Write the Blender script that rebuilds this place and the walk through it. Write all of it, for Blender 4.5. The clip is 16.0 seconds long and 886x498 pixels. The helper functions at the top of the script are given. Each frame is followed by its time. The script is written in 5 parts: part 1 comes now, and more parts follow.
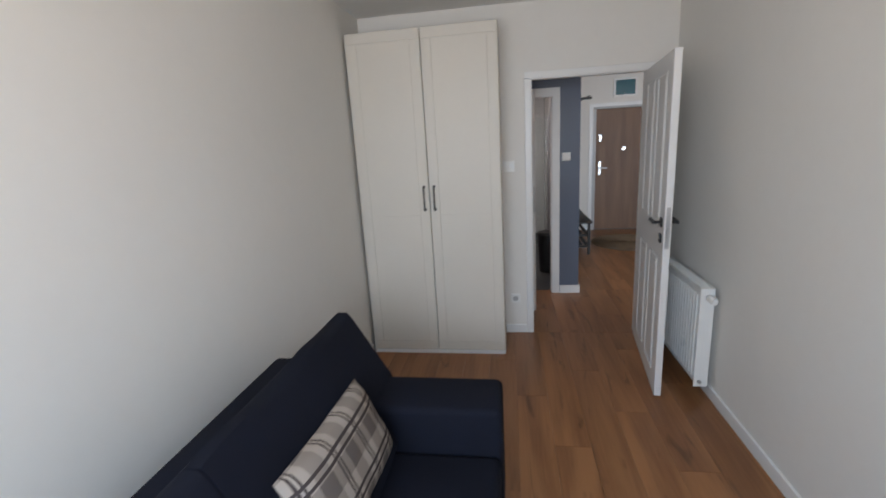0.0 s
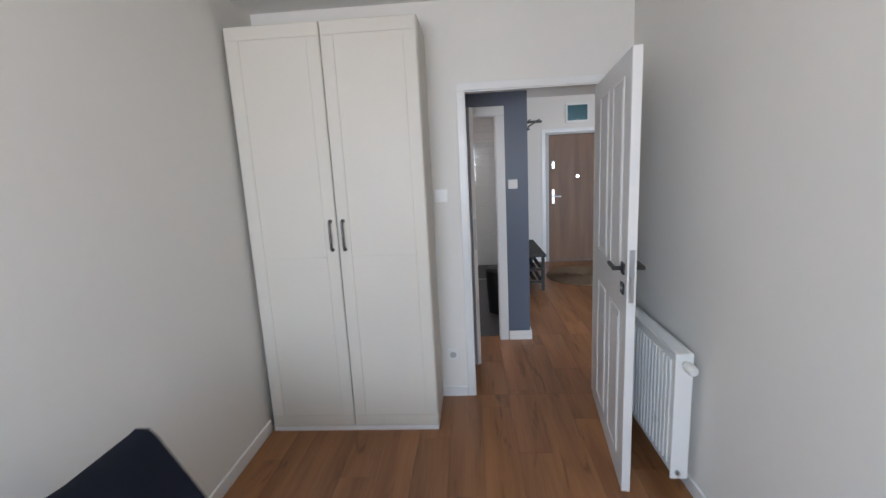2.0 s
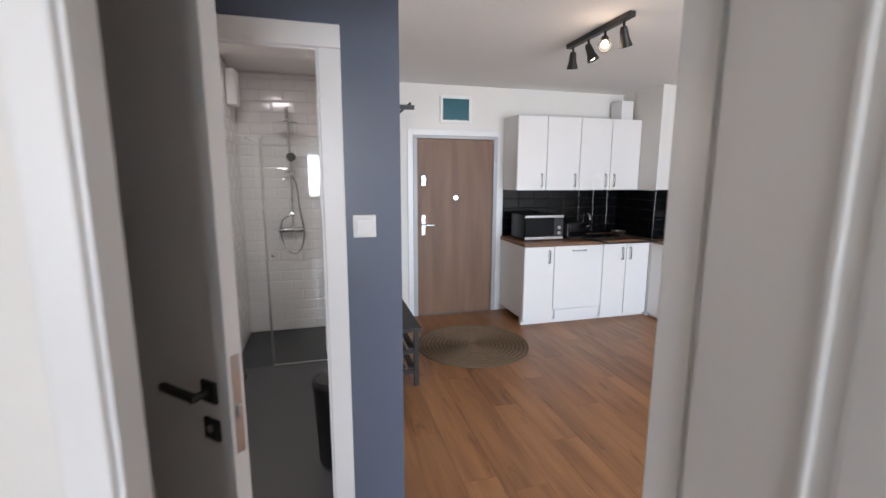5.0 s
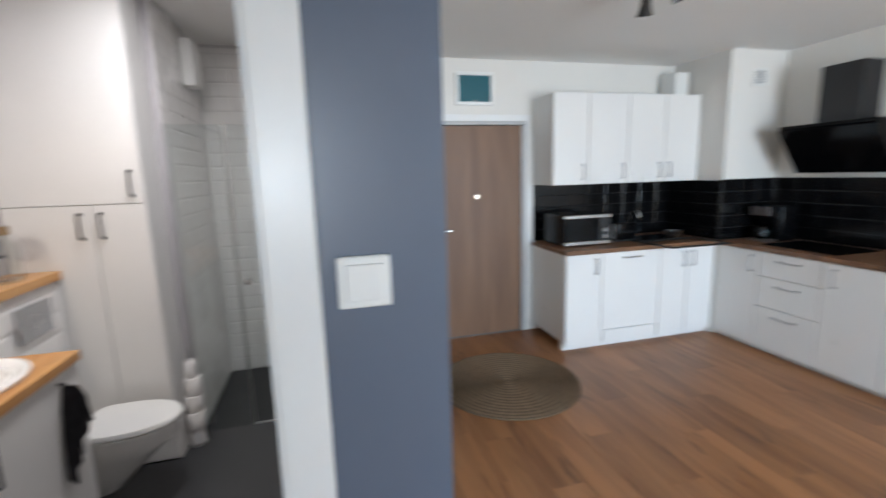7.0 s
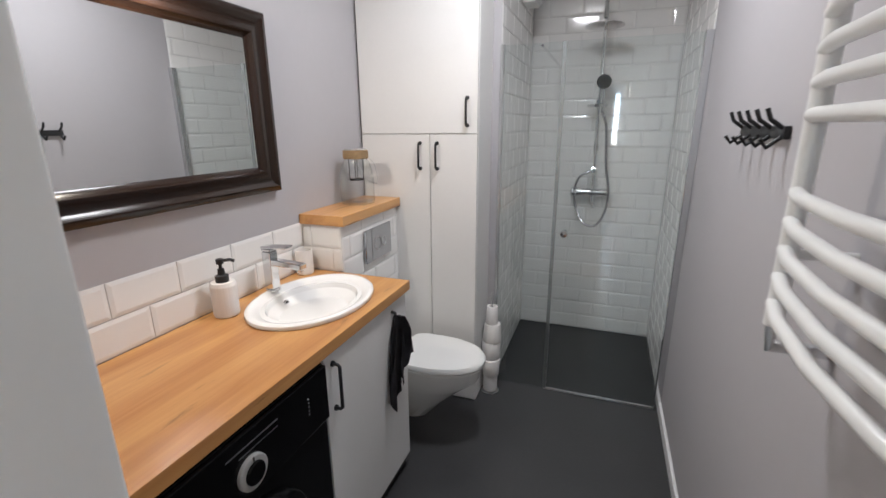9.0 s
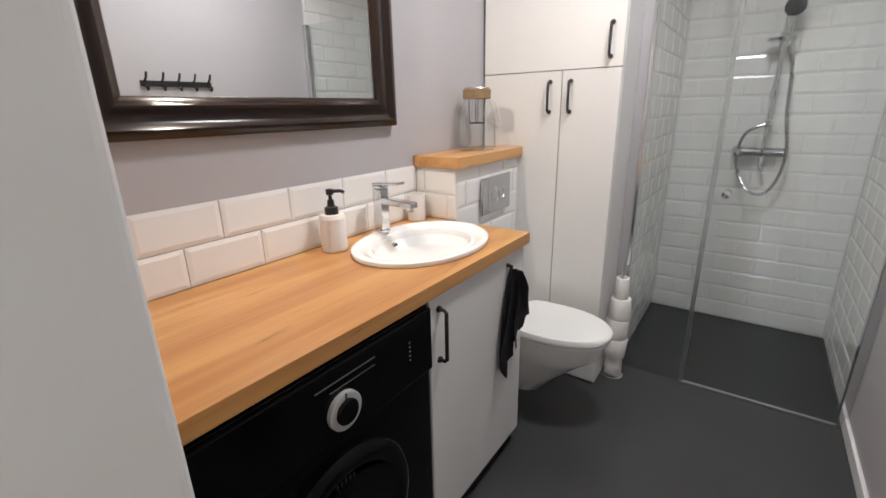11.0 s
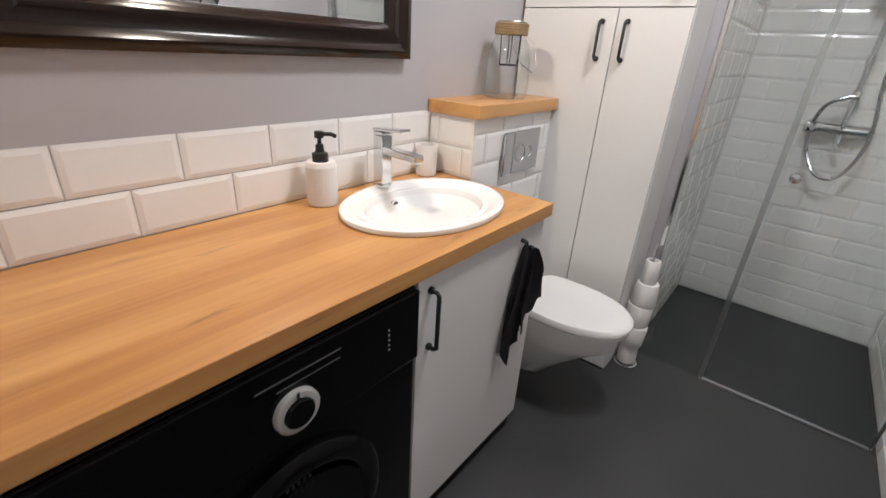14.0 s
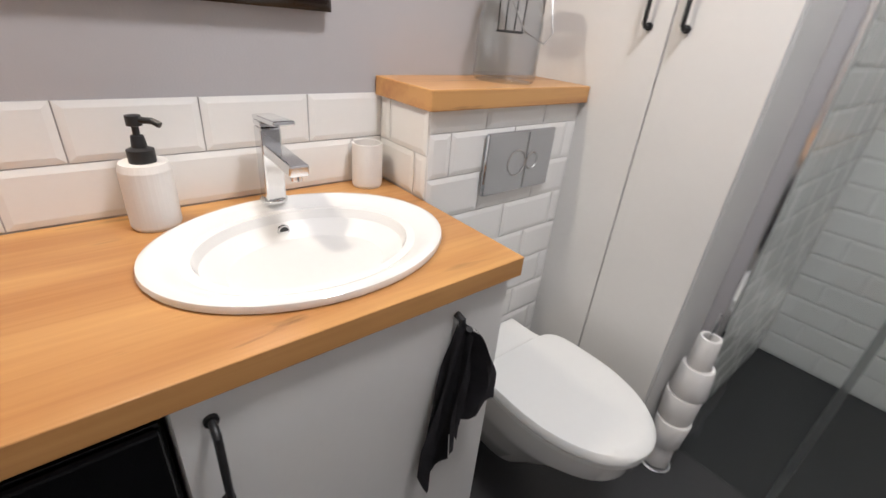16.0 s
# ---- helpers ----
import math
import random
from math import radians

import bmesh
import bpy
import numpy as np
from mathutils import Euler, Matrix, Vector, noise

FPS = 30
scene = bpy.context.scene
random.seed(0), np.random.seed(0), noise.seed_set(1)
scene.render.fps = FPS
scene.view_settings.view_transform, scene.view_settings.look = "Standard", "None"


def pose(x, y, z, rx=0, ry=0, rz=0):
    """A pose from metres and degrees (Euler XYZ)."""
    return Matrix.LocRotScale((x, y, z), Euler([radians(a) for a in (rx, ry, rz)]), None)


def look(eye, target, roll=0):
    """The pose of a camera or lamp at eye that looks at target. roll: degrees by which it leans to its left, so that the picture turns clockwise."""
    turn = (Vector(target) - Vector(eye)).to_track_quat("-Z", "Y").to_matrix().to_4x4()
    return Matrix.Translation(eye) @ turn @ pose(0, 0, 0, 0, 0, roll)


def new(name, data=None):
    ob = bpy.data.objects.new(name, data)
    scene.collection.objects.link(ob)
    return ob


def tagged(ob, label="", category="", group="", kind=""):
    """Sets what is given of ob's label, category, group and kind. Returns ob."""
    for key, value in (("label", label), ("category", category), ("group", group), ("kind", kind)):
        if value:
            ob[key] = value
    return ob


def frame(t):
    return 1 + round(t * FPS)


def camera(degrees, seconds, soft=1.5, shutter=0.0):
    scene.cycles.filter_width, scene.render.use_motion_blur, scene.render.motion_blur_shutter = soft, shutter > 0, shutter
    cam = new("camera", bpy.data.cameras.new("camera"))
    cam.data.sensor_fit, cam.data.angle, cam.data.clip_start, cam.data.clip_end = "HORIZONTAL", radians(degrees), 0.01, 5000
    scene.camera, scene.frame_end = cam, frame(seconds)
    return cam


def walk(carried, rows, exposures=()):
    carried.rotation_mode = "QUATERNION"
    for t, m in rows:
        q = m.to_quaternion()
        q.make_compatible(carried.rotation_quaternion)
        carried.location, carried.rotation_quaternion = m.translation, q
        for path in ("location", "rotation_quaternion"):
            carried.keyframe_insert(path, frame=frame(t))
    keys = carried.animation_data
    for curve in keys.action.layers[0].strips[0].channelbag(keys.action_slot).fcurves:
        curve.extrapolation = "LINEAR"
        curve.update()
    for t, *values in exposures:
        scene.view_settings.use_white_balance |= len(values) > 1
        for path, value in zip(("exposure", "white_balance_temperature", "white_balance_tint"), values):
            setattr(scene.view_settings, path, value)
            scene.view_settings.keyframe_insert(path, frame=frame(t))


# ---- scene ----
cam = camera(90.6, 16.0, 1.5, 0.5)
PATH = [
    (0, (0.175, -0.007, 1.622), (-0.134, 1.912, 1.152), -3.4),
    (0.5, (0.221, 0.09, 1.637), (0.036, 2.043, 1.247), -3.0),
    (1, (0.303, 0.194, 1.615), (0.146, 2.154, 1.248), -3.0),
    (1.5, (0.363, 0.364, 1.576), (0.214, 2.325, 1.21), -3.0),
    (2, (0.367, 0.685, 1.585), (0.229, 2.647, 1.223), -2.9),
    (2.5, (0.399, 1.068, 1.584), (0.27, 3.031, 1.226), -2.9),
    (3, (0.437, 1.499, 1.6), (0.324, 3.463, 1.241), -2.5),
    (3.5, (0.449, 1.929, 1.604), (0.492, 3.898, 1.257), -1.8),
    (4, (0.495, 2.342, 1.6), (0.665, 4.304, 1.251), -1.5),
    (4.5, (0.563, 2.7, 1.603), (0.923, 4.638, 1.261), -0.4),
    (4.6, (0.573, 2.77, 1.598), (0.963, 4.702, 1.256), -0.3),
    (4.7, (0.578, 2.828, 1.595), (1.012, 4.753, 1.265), 0.1),
    (6.8, (0.705, 3.828, 1.582), (1.39, 5.676, 1.244), -0.6),
    (7, (0.682, 3.892, 1.576), (1.18, 5.8, 1.24), -1.7),
    (7.5, (0.637, 4.052, 1.562), (0.513, 6.018, 1.217), -0.8),
    (8, (0.561, 4.165, 1.543), (-0.054, 6.025, 1.139), -0.8),
    (8.2, (0.518, 4.213, 1.532), (-0.134, 6.051, 1.087), -0.5),
    (10.3, (0.248, 4.581, 1.402), (-0.464, 6.349, 0.797), -1.0),
    (10.5, (0.248, 4.571, 1.365), (-0.642, 6.258, 0.764), -2.2),
    (11, (0.265, 4.547, 1.324), (-0.84, 6.1, 0.718), -1.2),
    (11.5, (0.263, 4.568, 1.315), (-0.893, 6.081, 0.703), 0.3),
    (12, (0.265, 4.592, 1.249), (-0.947, 6.051, 0.614), 1.1),
    (12.5, (0.254, 4.606, 1.211), (-0.988, 5.981, 0.458), 2.1),
    (13, (0.236, 4.624, 1.213), (-0.98, 5.982, 0.391), 3.0),
    (13.5, (0.206, 4.683, 1.26), (-0.988, 6.049, 0.42), 3.1),
    (14, (0.178, 4.754, 1.31), (-0.949, 6.181, 0.477), 3.5),
    (14.5, (0.155, 4.865, 1.335), (-0.966, 6.295, 0.501), 3.5),
    (15, (0.154, 5.056, 1.318), (-0.979, 6.469, 0.471), 4.5),
    (15.5, (0.121, 5.232, 1.271), (-1.083, 6.576, 0.409), 4.6),
    (16, (0.086, 5.369, 1.276), (-1.248, 6.541, 0.355), 5.4),
]
EXPOSURES = [
    (0.0, -1.2, 6500, 16), (2.0, -0.82, 6250, 16), (3.5, -0.75, 6300, 18), (4.6, -0.28, 6450, 18), (6.8, -0.22, 6200, 11),
    (8.2, -0.25, 5900, 9), (10.5, 0.05, 6250, 10), (16.0, 0.02, 6200, 10),
]
SKY, BATH_W, MIRROR_W = 0.12, 22, 21
BED_SKY, BED_GROUND, LIV_SKY, LIV_GROUND = 76, 56, 140, 84
SKY_BLUE, GROUND_WARM = (0.475, 0.735, 1.0), (1.0, 0.83, 0.60)
walk(cam, [(t, look(eye, target, roll)) for t, eye, target, roll in PATH], EXPOSURES)

# ---- world and large lights ----
world = bpy.data.worlds.new("sky")
scene.world = world
world.use_nodes = True
sky = world.node_tree.nodes.new("ShaderNodeTexSky")
sky.sky_type = "NISHITA"
sky.sun_disc = False
sky.sun_elevation, sky.sun_rotation = radians(42), radians(60)
world.node_tree.nodes["Background"].inputs["Strength"].default_value = SKY
world.node_tree.links.new(sky.outputs[0], world.node_tree.nodes["Background"].inputs["Color"])


def area(name, m, sx, sy, watts, colour, spread=180):
    d = bpy.data.lights.new(name, "AREA")
    d.shape, d.size, d.size_y, d.energy, d.color = "RECTANGLE", sx, sy, watts, colour
    d.spread = radians(spread)
    ob = new(name, d)
    ob.matrix_world = m
    return ob


def point(name, at, watts, colour, radius=0.03):
    d = bpy.data.lights.new(name, "POINT")
    d.energy, d.color, d.shadow_soft_size = watts, colour, radius
    ob = new(name, d)
    ob.location = at
    return ob


# daylight in the two window openings: blue from the sky above, warm from the sunlit ground below
area("window_light", look((-0.165, -0.93, 1.62), (-0.165, 1.07, 0.55)), 1.36, 1.1, BED_SKY, SKY_BLUE, 140)
area("window_light", look((-0.165, -0.935, 1.62), (-0.165, 1.065, 2.65)), 1.36, 1.1, BED_GROUND, GROUND_WARM, 140)
area("window_light", look((3.2, 1.10, 1.35), (3.2, 3.1, 0.5)), 2.1, 1.9, LIV_SKY, SKY_BLUE, 130)
area("window_light", look((3.2, 1.095, 1.35), (3.2, 3.095, 2.3)), 2.1, 1.9, LIV_GROUND, GROUND_WARM, 130)
# bathroom ceiling lamp, lamp over the mirror, spot on the living room track
BATH_LAMP = (0.08, 5.95, 2.55)
area("ceiling_lamp_light", look(BATH_LAMP, (BATH_LAMP[0], BATH_LAMP[1] + 0.001, 0)), 0.28, 0.28, BATH_W, (1.0, 0.96, 0.94))
MIRROR_LAMP = (-0.74, 5.30, 1.885)
point("mirror_lamp_light", MIRROR_LAMP, MIRROR_W, (1.0, 0.86, 0.70), 0.03)
point("spot_light", (2.345, 5.565, 2.38), 1.4, (1.0, 0.78, 0.55), 0.025)


# ---- materials ----
def mat(name, colour, rough=0.5, metal=0.0, vary=0.06, scale=6.0, bump=0.0, bscale=200.0, spec=0.5, coat=0.0, per_object=0.0):
    """Paint, plaster, plastic or metal with stains at two scales and fine relief."""
    m = bpy.data.materials.new(name)
    m.use_nodes = True
    t = m.node_tree
    b = t.nodes["Principled BSDF"]
    b.inputs["Roughness"].default_value = rough
    b.inputs["Metallic"].default_value = metal
    b.inputs["Specular IOR Level"].default_value = spec
    b.inputs["Coat Weight"].default_value = coat
    geo = t.nodes.new("ShaderNodeNewGeometry")
    n1 = t.nodes.new("ShaderNodeTexNoise")
    n1.inputs["Scale"].default_value = scale
    n1.inputs["Detail"].default_value = 5
    t.links.new(geo.outputs["Position"], n1.inputs["Vector"])
    n2 = t.nodes.new("ShaderNodeTexNoise")
    n2.inputs["Scale"].default_value = scale * 14
    t.links.new(geo.outputs["Position"], n2.inputs["Vector"])
    add = t.nodes.new("ShaderNodeMath")
    add.operation = "MULTIPLY_ADD"
    t.links.new(n2.outputs["Fac"], add.inputs[0])
    add.inputs[1].default_value = 0.4
    t.links.new(n1.outputs["Fac"], add.inputs[2])
    last = add.outputs[0]
    if per_object:
        info = t.nodes.new("ShaderNodeObjectInfo")
        more = t.nodes.new("ShaderNodeMath")
        more.operation = "MULTIPLY_ADD"
        t.links.new(info.outputs["Random"], more.inputs[0])
        more.inputs[1].default_value = per_object
        t.links.new(last, more.inputs[2])
        last = more.outputs[0]
    ramp = t.nodes.new("ShaderNodeMapRange")
    ramp.inputs["From Min"].default_value, ramp.inputs["From Max"].default_value = 0.3, 1.1 + per_object
    ramp.inputs["To Min"].default_value, ramp.inputs["To Max"].default_value = 1 - vary, 1 + vary
    t.links.new(last, ramp.inputs["Value"])
    mul = t.nodes.new("ShaderNodeVectorMath")
    mul.operation = "SCALE"
    mul.inputs[0].default_value = colour
    t.links.new(ramp.outputs[0], mul.inputs["Scale"])
    t.links.new(mul.outputs[0], b.inputs["Base Color"])
    r2 = t.nodes.new("ShaderNodeMapRange")
    r2.inputs["To Min"].default_value, r2.inputs["To Max"].default_value = rough * 0.8, min(1, rough * 1.2)
    t.links.new(n1.outputs["Fac"], r2.inputs["Value"])
    t.links.new(r2.outputs[0], b.inputs["Roughness"])
    if bump:
        nb = t.nodes.new("ShaderNodeTexNoise")
        nb.inputs["Scale"].default_value = bscale
        nb.inputs["Detail"].default_value = 3
        t.links.new(geo.outputs["Position"], nb.inputs["Vector"])
        bp = t.nodes.new("ShaderNodeBump")
        bp.inputs["Strength"].default_value = bump
        bp.inputs["Distance"].default_value = 0.002
        t.links.new(nb.outputs["Fac"], bp.inputs["Height"])
        t.links.new(bp.outputs[0], b.inputs["Normal"])
    return m


def wood(name, light, dark, rough=0.4, along="Y", plank=True, scale=1.0, knots=0.5, grain=0.3, streak=(14, 5), onset=0.66):
    """Oak-like wood: long grain, darker streaks and knots; each piece has its own cut and tone."""
    m = bpy.data.materials.new(name)
    m.use_nodes = True
    t = m.node_tree
    b = t.nodes["Principled BSDF"]
    co = t.nodes.new("ShaderNodeTexCoord")
    vec = co.outputs["Object"]
    info = t.nodes.new("ShaderNodeObjectInfo")
    if plank:
        sh = t.nodes.new("ShaderNodeVectorMath")
        sh.operation = "SCALE"
        sh.inputs[0].default_value = (37.0, 91.0, 53.0)
        t.links.new(info.outputs["Random"], sh.inputs["Scale"])
        ad = t.nodes.new("ShaderNodeVectorMath")
        t.links.new(vec, ad.inputs[0])
        t.links.new(sh.outputs[0], ad.inputs[1])
        vec = ad.outputs[0]
    def stretched(sx, sy):
        mp = t.nodes.new("ShaderNodeMapping")
        k = {"X": (sy, sx, sx), "Y": (sx, sy, sx), "Z": (sx, sx, sy)}[along]
        mp.inputs["Scale"].default_value = [q * scale for q in k]
        t.links.new(vec, mp.inputs["Vector"])
        n = t.nodes.new("ShaderNodeTexNoise")
        n.inputs["Scale"].default_value = 1.0
        n.inputs["Detail"].default_value = 6
        n.inputs["Distortion"].default_value = 0.6
        t.links.new(mp.outputs[0], n.inputs["Vector"])
        return n.outputs["Fac"]
    wide, fine = stretched(7, 0.8), stretched(75, 2.5)
    knot = stretched(*streak)
    r = t.nodes.new("ShaderNodeValToRGB")
    r.color_ramp.elements[0].position, r.color_ramp.elements[0].color = 0.34, (*dark, 1)
    r.color_ramp.elements[1].position, r.color_ramp.elements[1].color = 0.62, (*light, 1)
    mixf = t.nodes.new("ShaderNodeMath")
    mixf.operation = "MULTIPLY_ADD"
    t.links.new(fine, mixf.inputs[0])
    mixf.inputs[1].default_value = grain
    off = t.nodes.new("ShaderNodeMath")
    off.operation = "SUBTRACT"
    t.links.new(wide, off.inputs[0])
    off.inputs[1].default_value = grain / 2
    t.links.new(off.outputs[0], mixf.inputs[2])
    t.links.new(mixf.outputs[0], r.inputs["Fac"])
    kr = t.nodes.new("ShaderNodeMapRange")
    kr.inputs["From Min"].default_value, kr.inputs["From Max"].default_value = onset, onset + 0.1
    kr.inputs["To Min"].default_value, kr.inputs["To Max"].default_value = 1.0, 1.0 - knots
    t.links.new(knot, kr.inputs["Value"])
    tone = t.nodes.new("ShaderNodeMapRange")
    tone.inputs["To Min"].default_value, tone.inputs["To Max"].default_value = (0.90, 1.09) if plank else (1, 1)
    t.links.new(info.outputs["Random"], tone.inputs["Value"])
    pr = t.nodes.new("ShaderNodeMath")
    pr.operation = "MULTIPLY"
    t.links.new(kr.outputs[0], pr.inputs[0])
    t.links.new(tone.outputs[0], pr.inputs[1])
    mul = t.nodes.new("ShaderNodeVectorMath")
    mul.operation = "SCALE"
    t.links.new(r.outputs["Color"], mul.inputs[0])
    t.links.new(pr.outputs[0], mul.inputs["Scale"])
    t.links.new(mul.outputs[0], b.inputs["Base Color"])
    rr = t.nodes.new("ShaderNodeMapRange")
    rr.inputs["To Min"].default_value, rr.inputs["To Max"].default_value = rough * 1.25, rough * 0.8
    t.links.new(fine, rr.inputs["Value"])
    t.links.new(rr.outputs[0], b.inputs["Roughness"])
    bp = t.nodes.new("ShaderNodeBump")
    bp.inputs["Strength"].default_value, bp.inputs["Distance"].default_value = 0.25, 0.001
    t.links.new(fine, bp.inputs["Height"])
    t.links.new(bp.outputs[0], b.inputs["Normal"])
    return m


def glass(name, tint=(0.96, 0.99, 0.98), rough=0.0, gloss=0.035):
    """Clear pane: mostly see-through, with the gloss of glass."""
    m = bpy.data.materials.new(name)
    m.use_nodes = True
    t = m.node_tree
    t.nodes.remove(t.nodes["Principled BSDF"])
    tr, gl = t.nodes.new("ShaderNodeBsdfTransparent"), t.nodes.new("ShaderNodeBsdfGlossy")
    tr.inputs["Color"].default_value = (*tint, 1)
    gl.inputs["Roughness"].default_value = 0.02 + rough
    lw = t.nodes.new("ShaderNodeLayerWeight")
    lw.inputs["Blend"].default_value = 0.5
    pw = t.nodes.new("ShaderNodeMath")
    pw.operation = "POWER"
    pw.inputs[1].default_value = 4.5
    t.links.new(lw.outputs["Facing"], pw.inputs[0])
    fr = t.nodes.new("ShaderNodeMath")
    fr.operation = "MULTIPLY_ADD"
    fr.inputs[1].default_value, fr.inputs[2].default_value = 0.85, gloss
    t.links.new(pw.outputs[0], fr.inputs[0])
    mx = t.nodes.new("ShaderNodeMixShader")
    t.links.new(fr.outputs[0], mx.inputs[0])
    t.links.new(tr.outputs[0], mx.inputs[1])
    t.links.new(gl.outputs[0], mx.inputs[2])
    t.links.new(mx.outputs[0], t.nodes["Material Output"].inputs["Surface"])
    return m


def glow(name, colour, strength):
    m = bpy.data.materials.new(name)
    m.use_nodes = True
    b = m.node_tree.nodes["Principled BSDF"]
    b.inputs["Base Color"].default_value = (0.9, 0.9, 0.9, 1)
    b.inputs["Emission Color"].default_value = (*colour, 1)
    b.inputs["Emission Strength"].default_value = strength
    return m


def plaid(name):
    """Woven check: cream ground, taupe bands and thin dark lines both ways."""
    m = bpy.data.materials.new(name)
    m.use_nodes = True
    t = m.node_tree
    b = t.nodes["Principled BSDF"]
    b.inputs["Roughness"].default_value = 0.95
    b.inputs["Specular IOR Level"].default_value = 0.1
    co = t.nodes.new("ShaderNodeTexCoord")
    sep = t.nodes.new("ShaderNodeSeparateXYZ")
    t.links.new(co.outputs["Object"], sep.inputs[0])
    def node(op, a, v=None):
        n = t.nodes.new("ShaderNodeMath")
        n.operation = op
        for k, q in enumerate((a, v)):
            if q is None:
                continue
            if isinstance(q, (int, float)):
                n.inputs[k].default_value = q
            else:
                t.links.new(q, n.inputs[k])
        return n.outputs[0]
    def band(axis, period, centre, width):
        f = node("FRACT", node("MULTIPLY", node("ADD", sep.outputs[axis], 10.0), 1 / period))
        return node("LESS_THAN", node("ABSOLUTE", node("SUBTRACT", f, centre)), width / 2)
    wide = node("MULTIPLY", node("ADD", band(0, 0.15, 0.5, 0.42), band(1, 0.15, 0.5, 0.42)), 0.36)
    lines = node("MAXIMUM", node("MAXIMUM", band(0, 0.15, 0.06, 0.07), band(0, 0.15, 0.22, 0.07)), node("MAXIMUM", band(1, 0.15, 0.06, 0.05), band(1, 0.15, 0.95, 0.05)))
    dark = node("MINIMUM", node("ADD", wide, node("MULTIPLY", lines, 0.95)), 0.95)
    mx = t.nodes.new("ShaderNodeMix")
    mx.data_type = "RGBA"
    mx.inputs["A"].default_value = (0.36, 0.31, 0.27, 1)
    mx.inputs["B"].default_value = (0.045, 0.035, 0.035, 1)
    t.links.new(dark, mx.inputs["Factor"])
    t.links.new(mx.outputs["Result"], b.inputs["Base Color"])
    no = t.nodes.new("ShaderNodeTexNoise")
    no.inputs["Scale"].default_value = 400
    t.links.new(co.outputs["Object"], no.inputs["Vector"])
    bp = t.nodes.new("ShaderNodeBump")
    bp.inputs["Strength"].default_value, bp.inputs["Distance"].default_value = 0.4, 0.002
    t.links.new(no.outputs["Fac"], bp.inputs["Height"])
    t.links.new(bp.outputs[0], b.inputs["Normal"])
    return m


WHITE = mat("white_wall_paint", (0.76, 0.74, 0.70), 0.75, vary=0.03, scale=1.6, bump=0.12, bscale=260)
CEIL = mat("ceiling_paint", (0.80, 0.79, 0.77), 0.85, vary=0.02, scale=1.2, bump=0.1)
GREYBLUE = mat("grey_blue_wall_paint", (0.112, 0.134, 0.180), 0.34, vary=0.05, scale=2.0, bump=0.1, bscale=240)
BATHGREY = mat("light_grey_bath_paint", (0.44, 0.425, 0.435), 0.7, vary=0.03, scale=2.0, bump=0.12, bscale=260)
TRIM = mat("white_trim_lacquer", (0.78, 0.78, 0.77), 0.32, vary=0.02, scale=5)
DOORWHITE = mat("white_door_lacquer", (0.72, 0.71, 0.70), 0.38, vary=0.03, scale=4, bump=0.05, bscale=120)
CREAM = mat("cream_melamine", (0.64, 0.605, 0.54), 0.5, vary=0.03, scale=3, bump=0.06, bscale=300)
KWHITE = mat("white_kitchen_front", (0.80, 0.79, 0.77), 0.3, vary=0.02, scale=3)
BWHITE = mat("white_bath_front", (0.74, 0.73, 0.71), 0.4, vary=0.03, scale=4, bump=0.05)
BLACK = mat("black_metal", (0.012, 0.012, 0.013), 0.4, vary=0.2, scale=20)
BLACKGLOSS = mat("black_glossy_enamel", (0.003, 0.003, 0.0035), 0.14, vary=0.2, scale=8, spec=0.2)
BLACKTILE = mat("black_glazed_tile", (0.004, 0.004, 0.0045), 0.14, vary=0.3, scale=10, per_object=0.3, spec=0.3)
DARKWOOD = mat("black_brown_wood", (0.016, 0.012, 0.010), 0.6, vary=0.3, scale=15, bump=0.2, bscale=90)
CHROME = mat("chrome", (0.72, 0.73, 0.74), 0.1, metal=1.0, vary=0.03, scale=9)
STEEL = mat("brushed_steel", (0.5, 0.5, 0.5), 0.3, metal=1.0, vary=0.06, scale=30)
DARKSTEEL = mat("dark_steel", (0.14, 0.13, 0.12), 0.35, metal=1.0, vary=0.2, scale=30)
GREYTRIM = mat("grey_plastic", (0.42, 0.42, 0.42), 0.4, vary=0.04)
HOSE = mat("hose_steel", (0.36, 0.36, 0.37), 0.28, metal=1.0, vary=0.1, scale=60)
POLISHED = mat("polished_chrome", (0.50, 0.52, 0.55), 0.03, metal=1.0, vary=0.02, scale=9)
SILVER = mat("silver_plastic", (0.42, 0.42, 0.41), 0.35, vary=0.05)
PLASTIC = mat("white_plastic", (0.80, 0.80, 0.78), 0.3, vary=0.02)
CERAMIC = mat("white_ceramic", (0.83, 0.82, 0.80), 0.12, vary=0.015, scale=4, coat=0.4)
STONE = mat("white_ribbed_ceramic", (0.74, 0.71, 0.68), 0.5, vary=0.05, scale=12)
TILE = mat("white_glazed_tile", (0.80, 0.79, 0.77), 0.1, vary=0.04, scale=6, per_object=0.5)
GROUT = mat("grey_grout", (0.62, 0.61, 0.60), 0.85, vary=0.08, scale=30, bump=0.2)
BLACKGROUT = mat("dark_grout", (0.02, 0.02, 0.02), 0.8, vary=0.1)
BATHFLOOR = mat("dark_grey_floor", (0.045, 0.045, 0.047), 0.45, vary=0.16, scale=4, bump=0.1, bscale=90)
SHOWERFLOOR = mat("charcoal_shower_tray", (0.028, 0.029, 0.03), 0.5, vary=0.15, scale=6, bump=0.3, bscale=150)
SOFA = mat("dark_blue_fabric", (0.008, 0.0095, 0.017), 0.95, vary=0.25, scale=10, bump=0.5, bscale=500, spec=0.15)
PLAID = plaid("plaid_fabric")
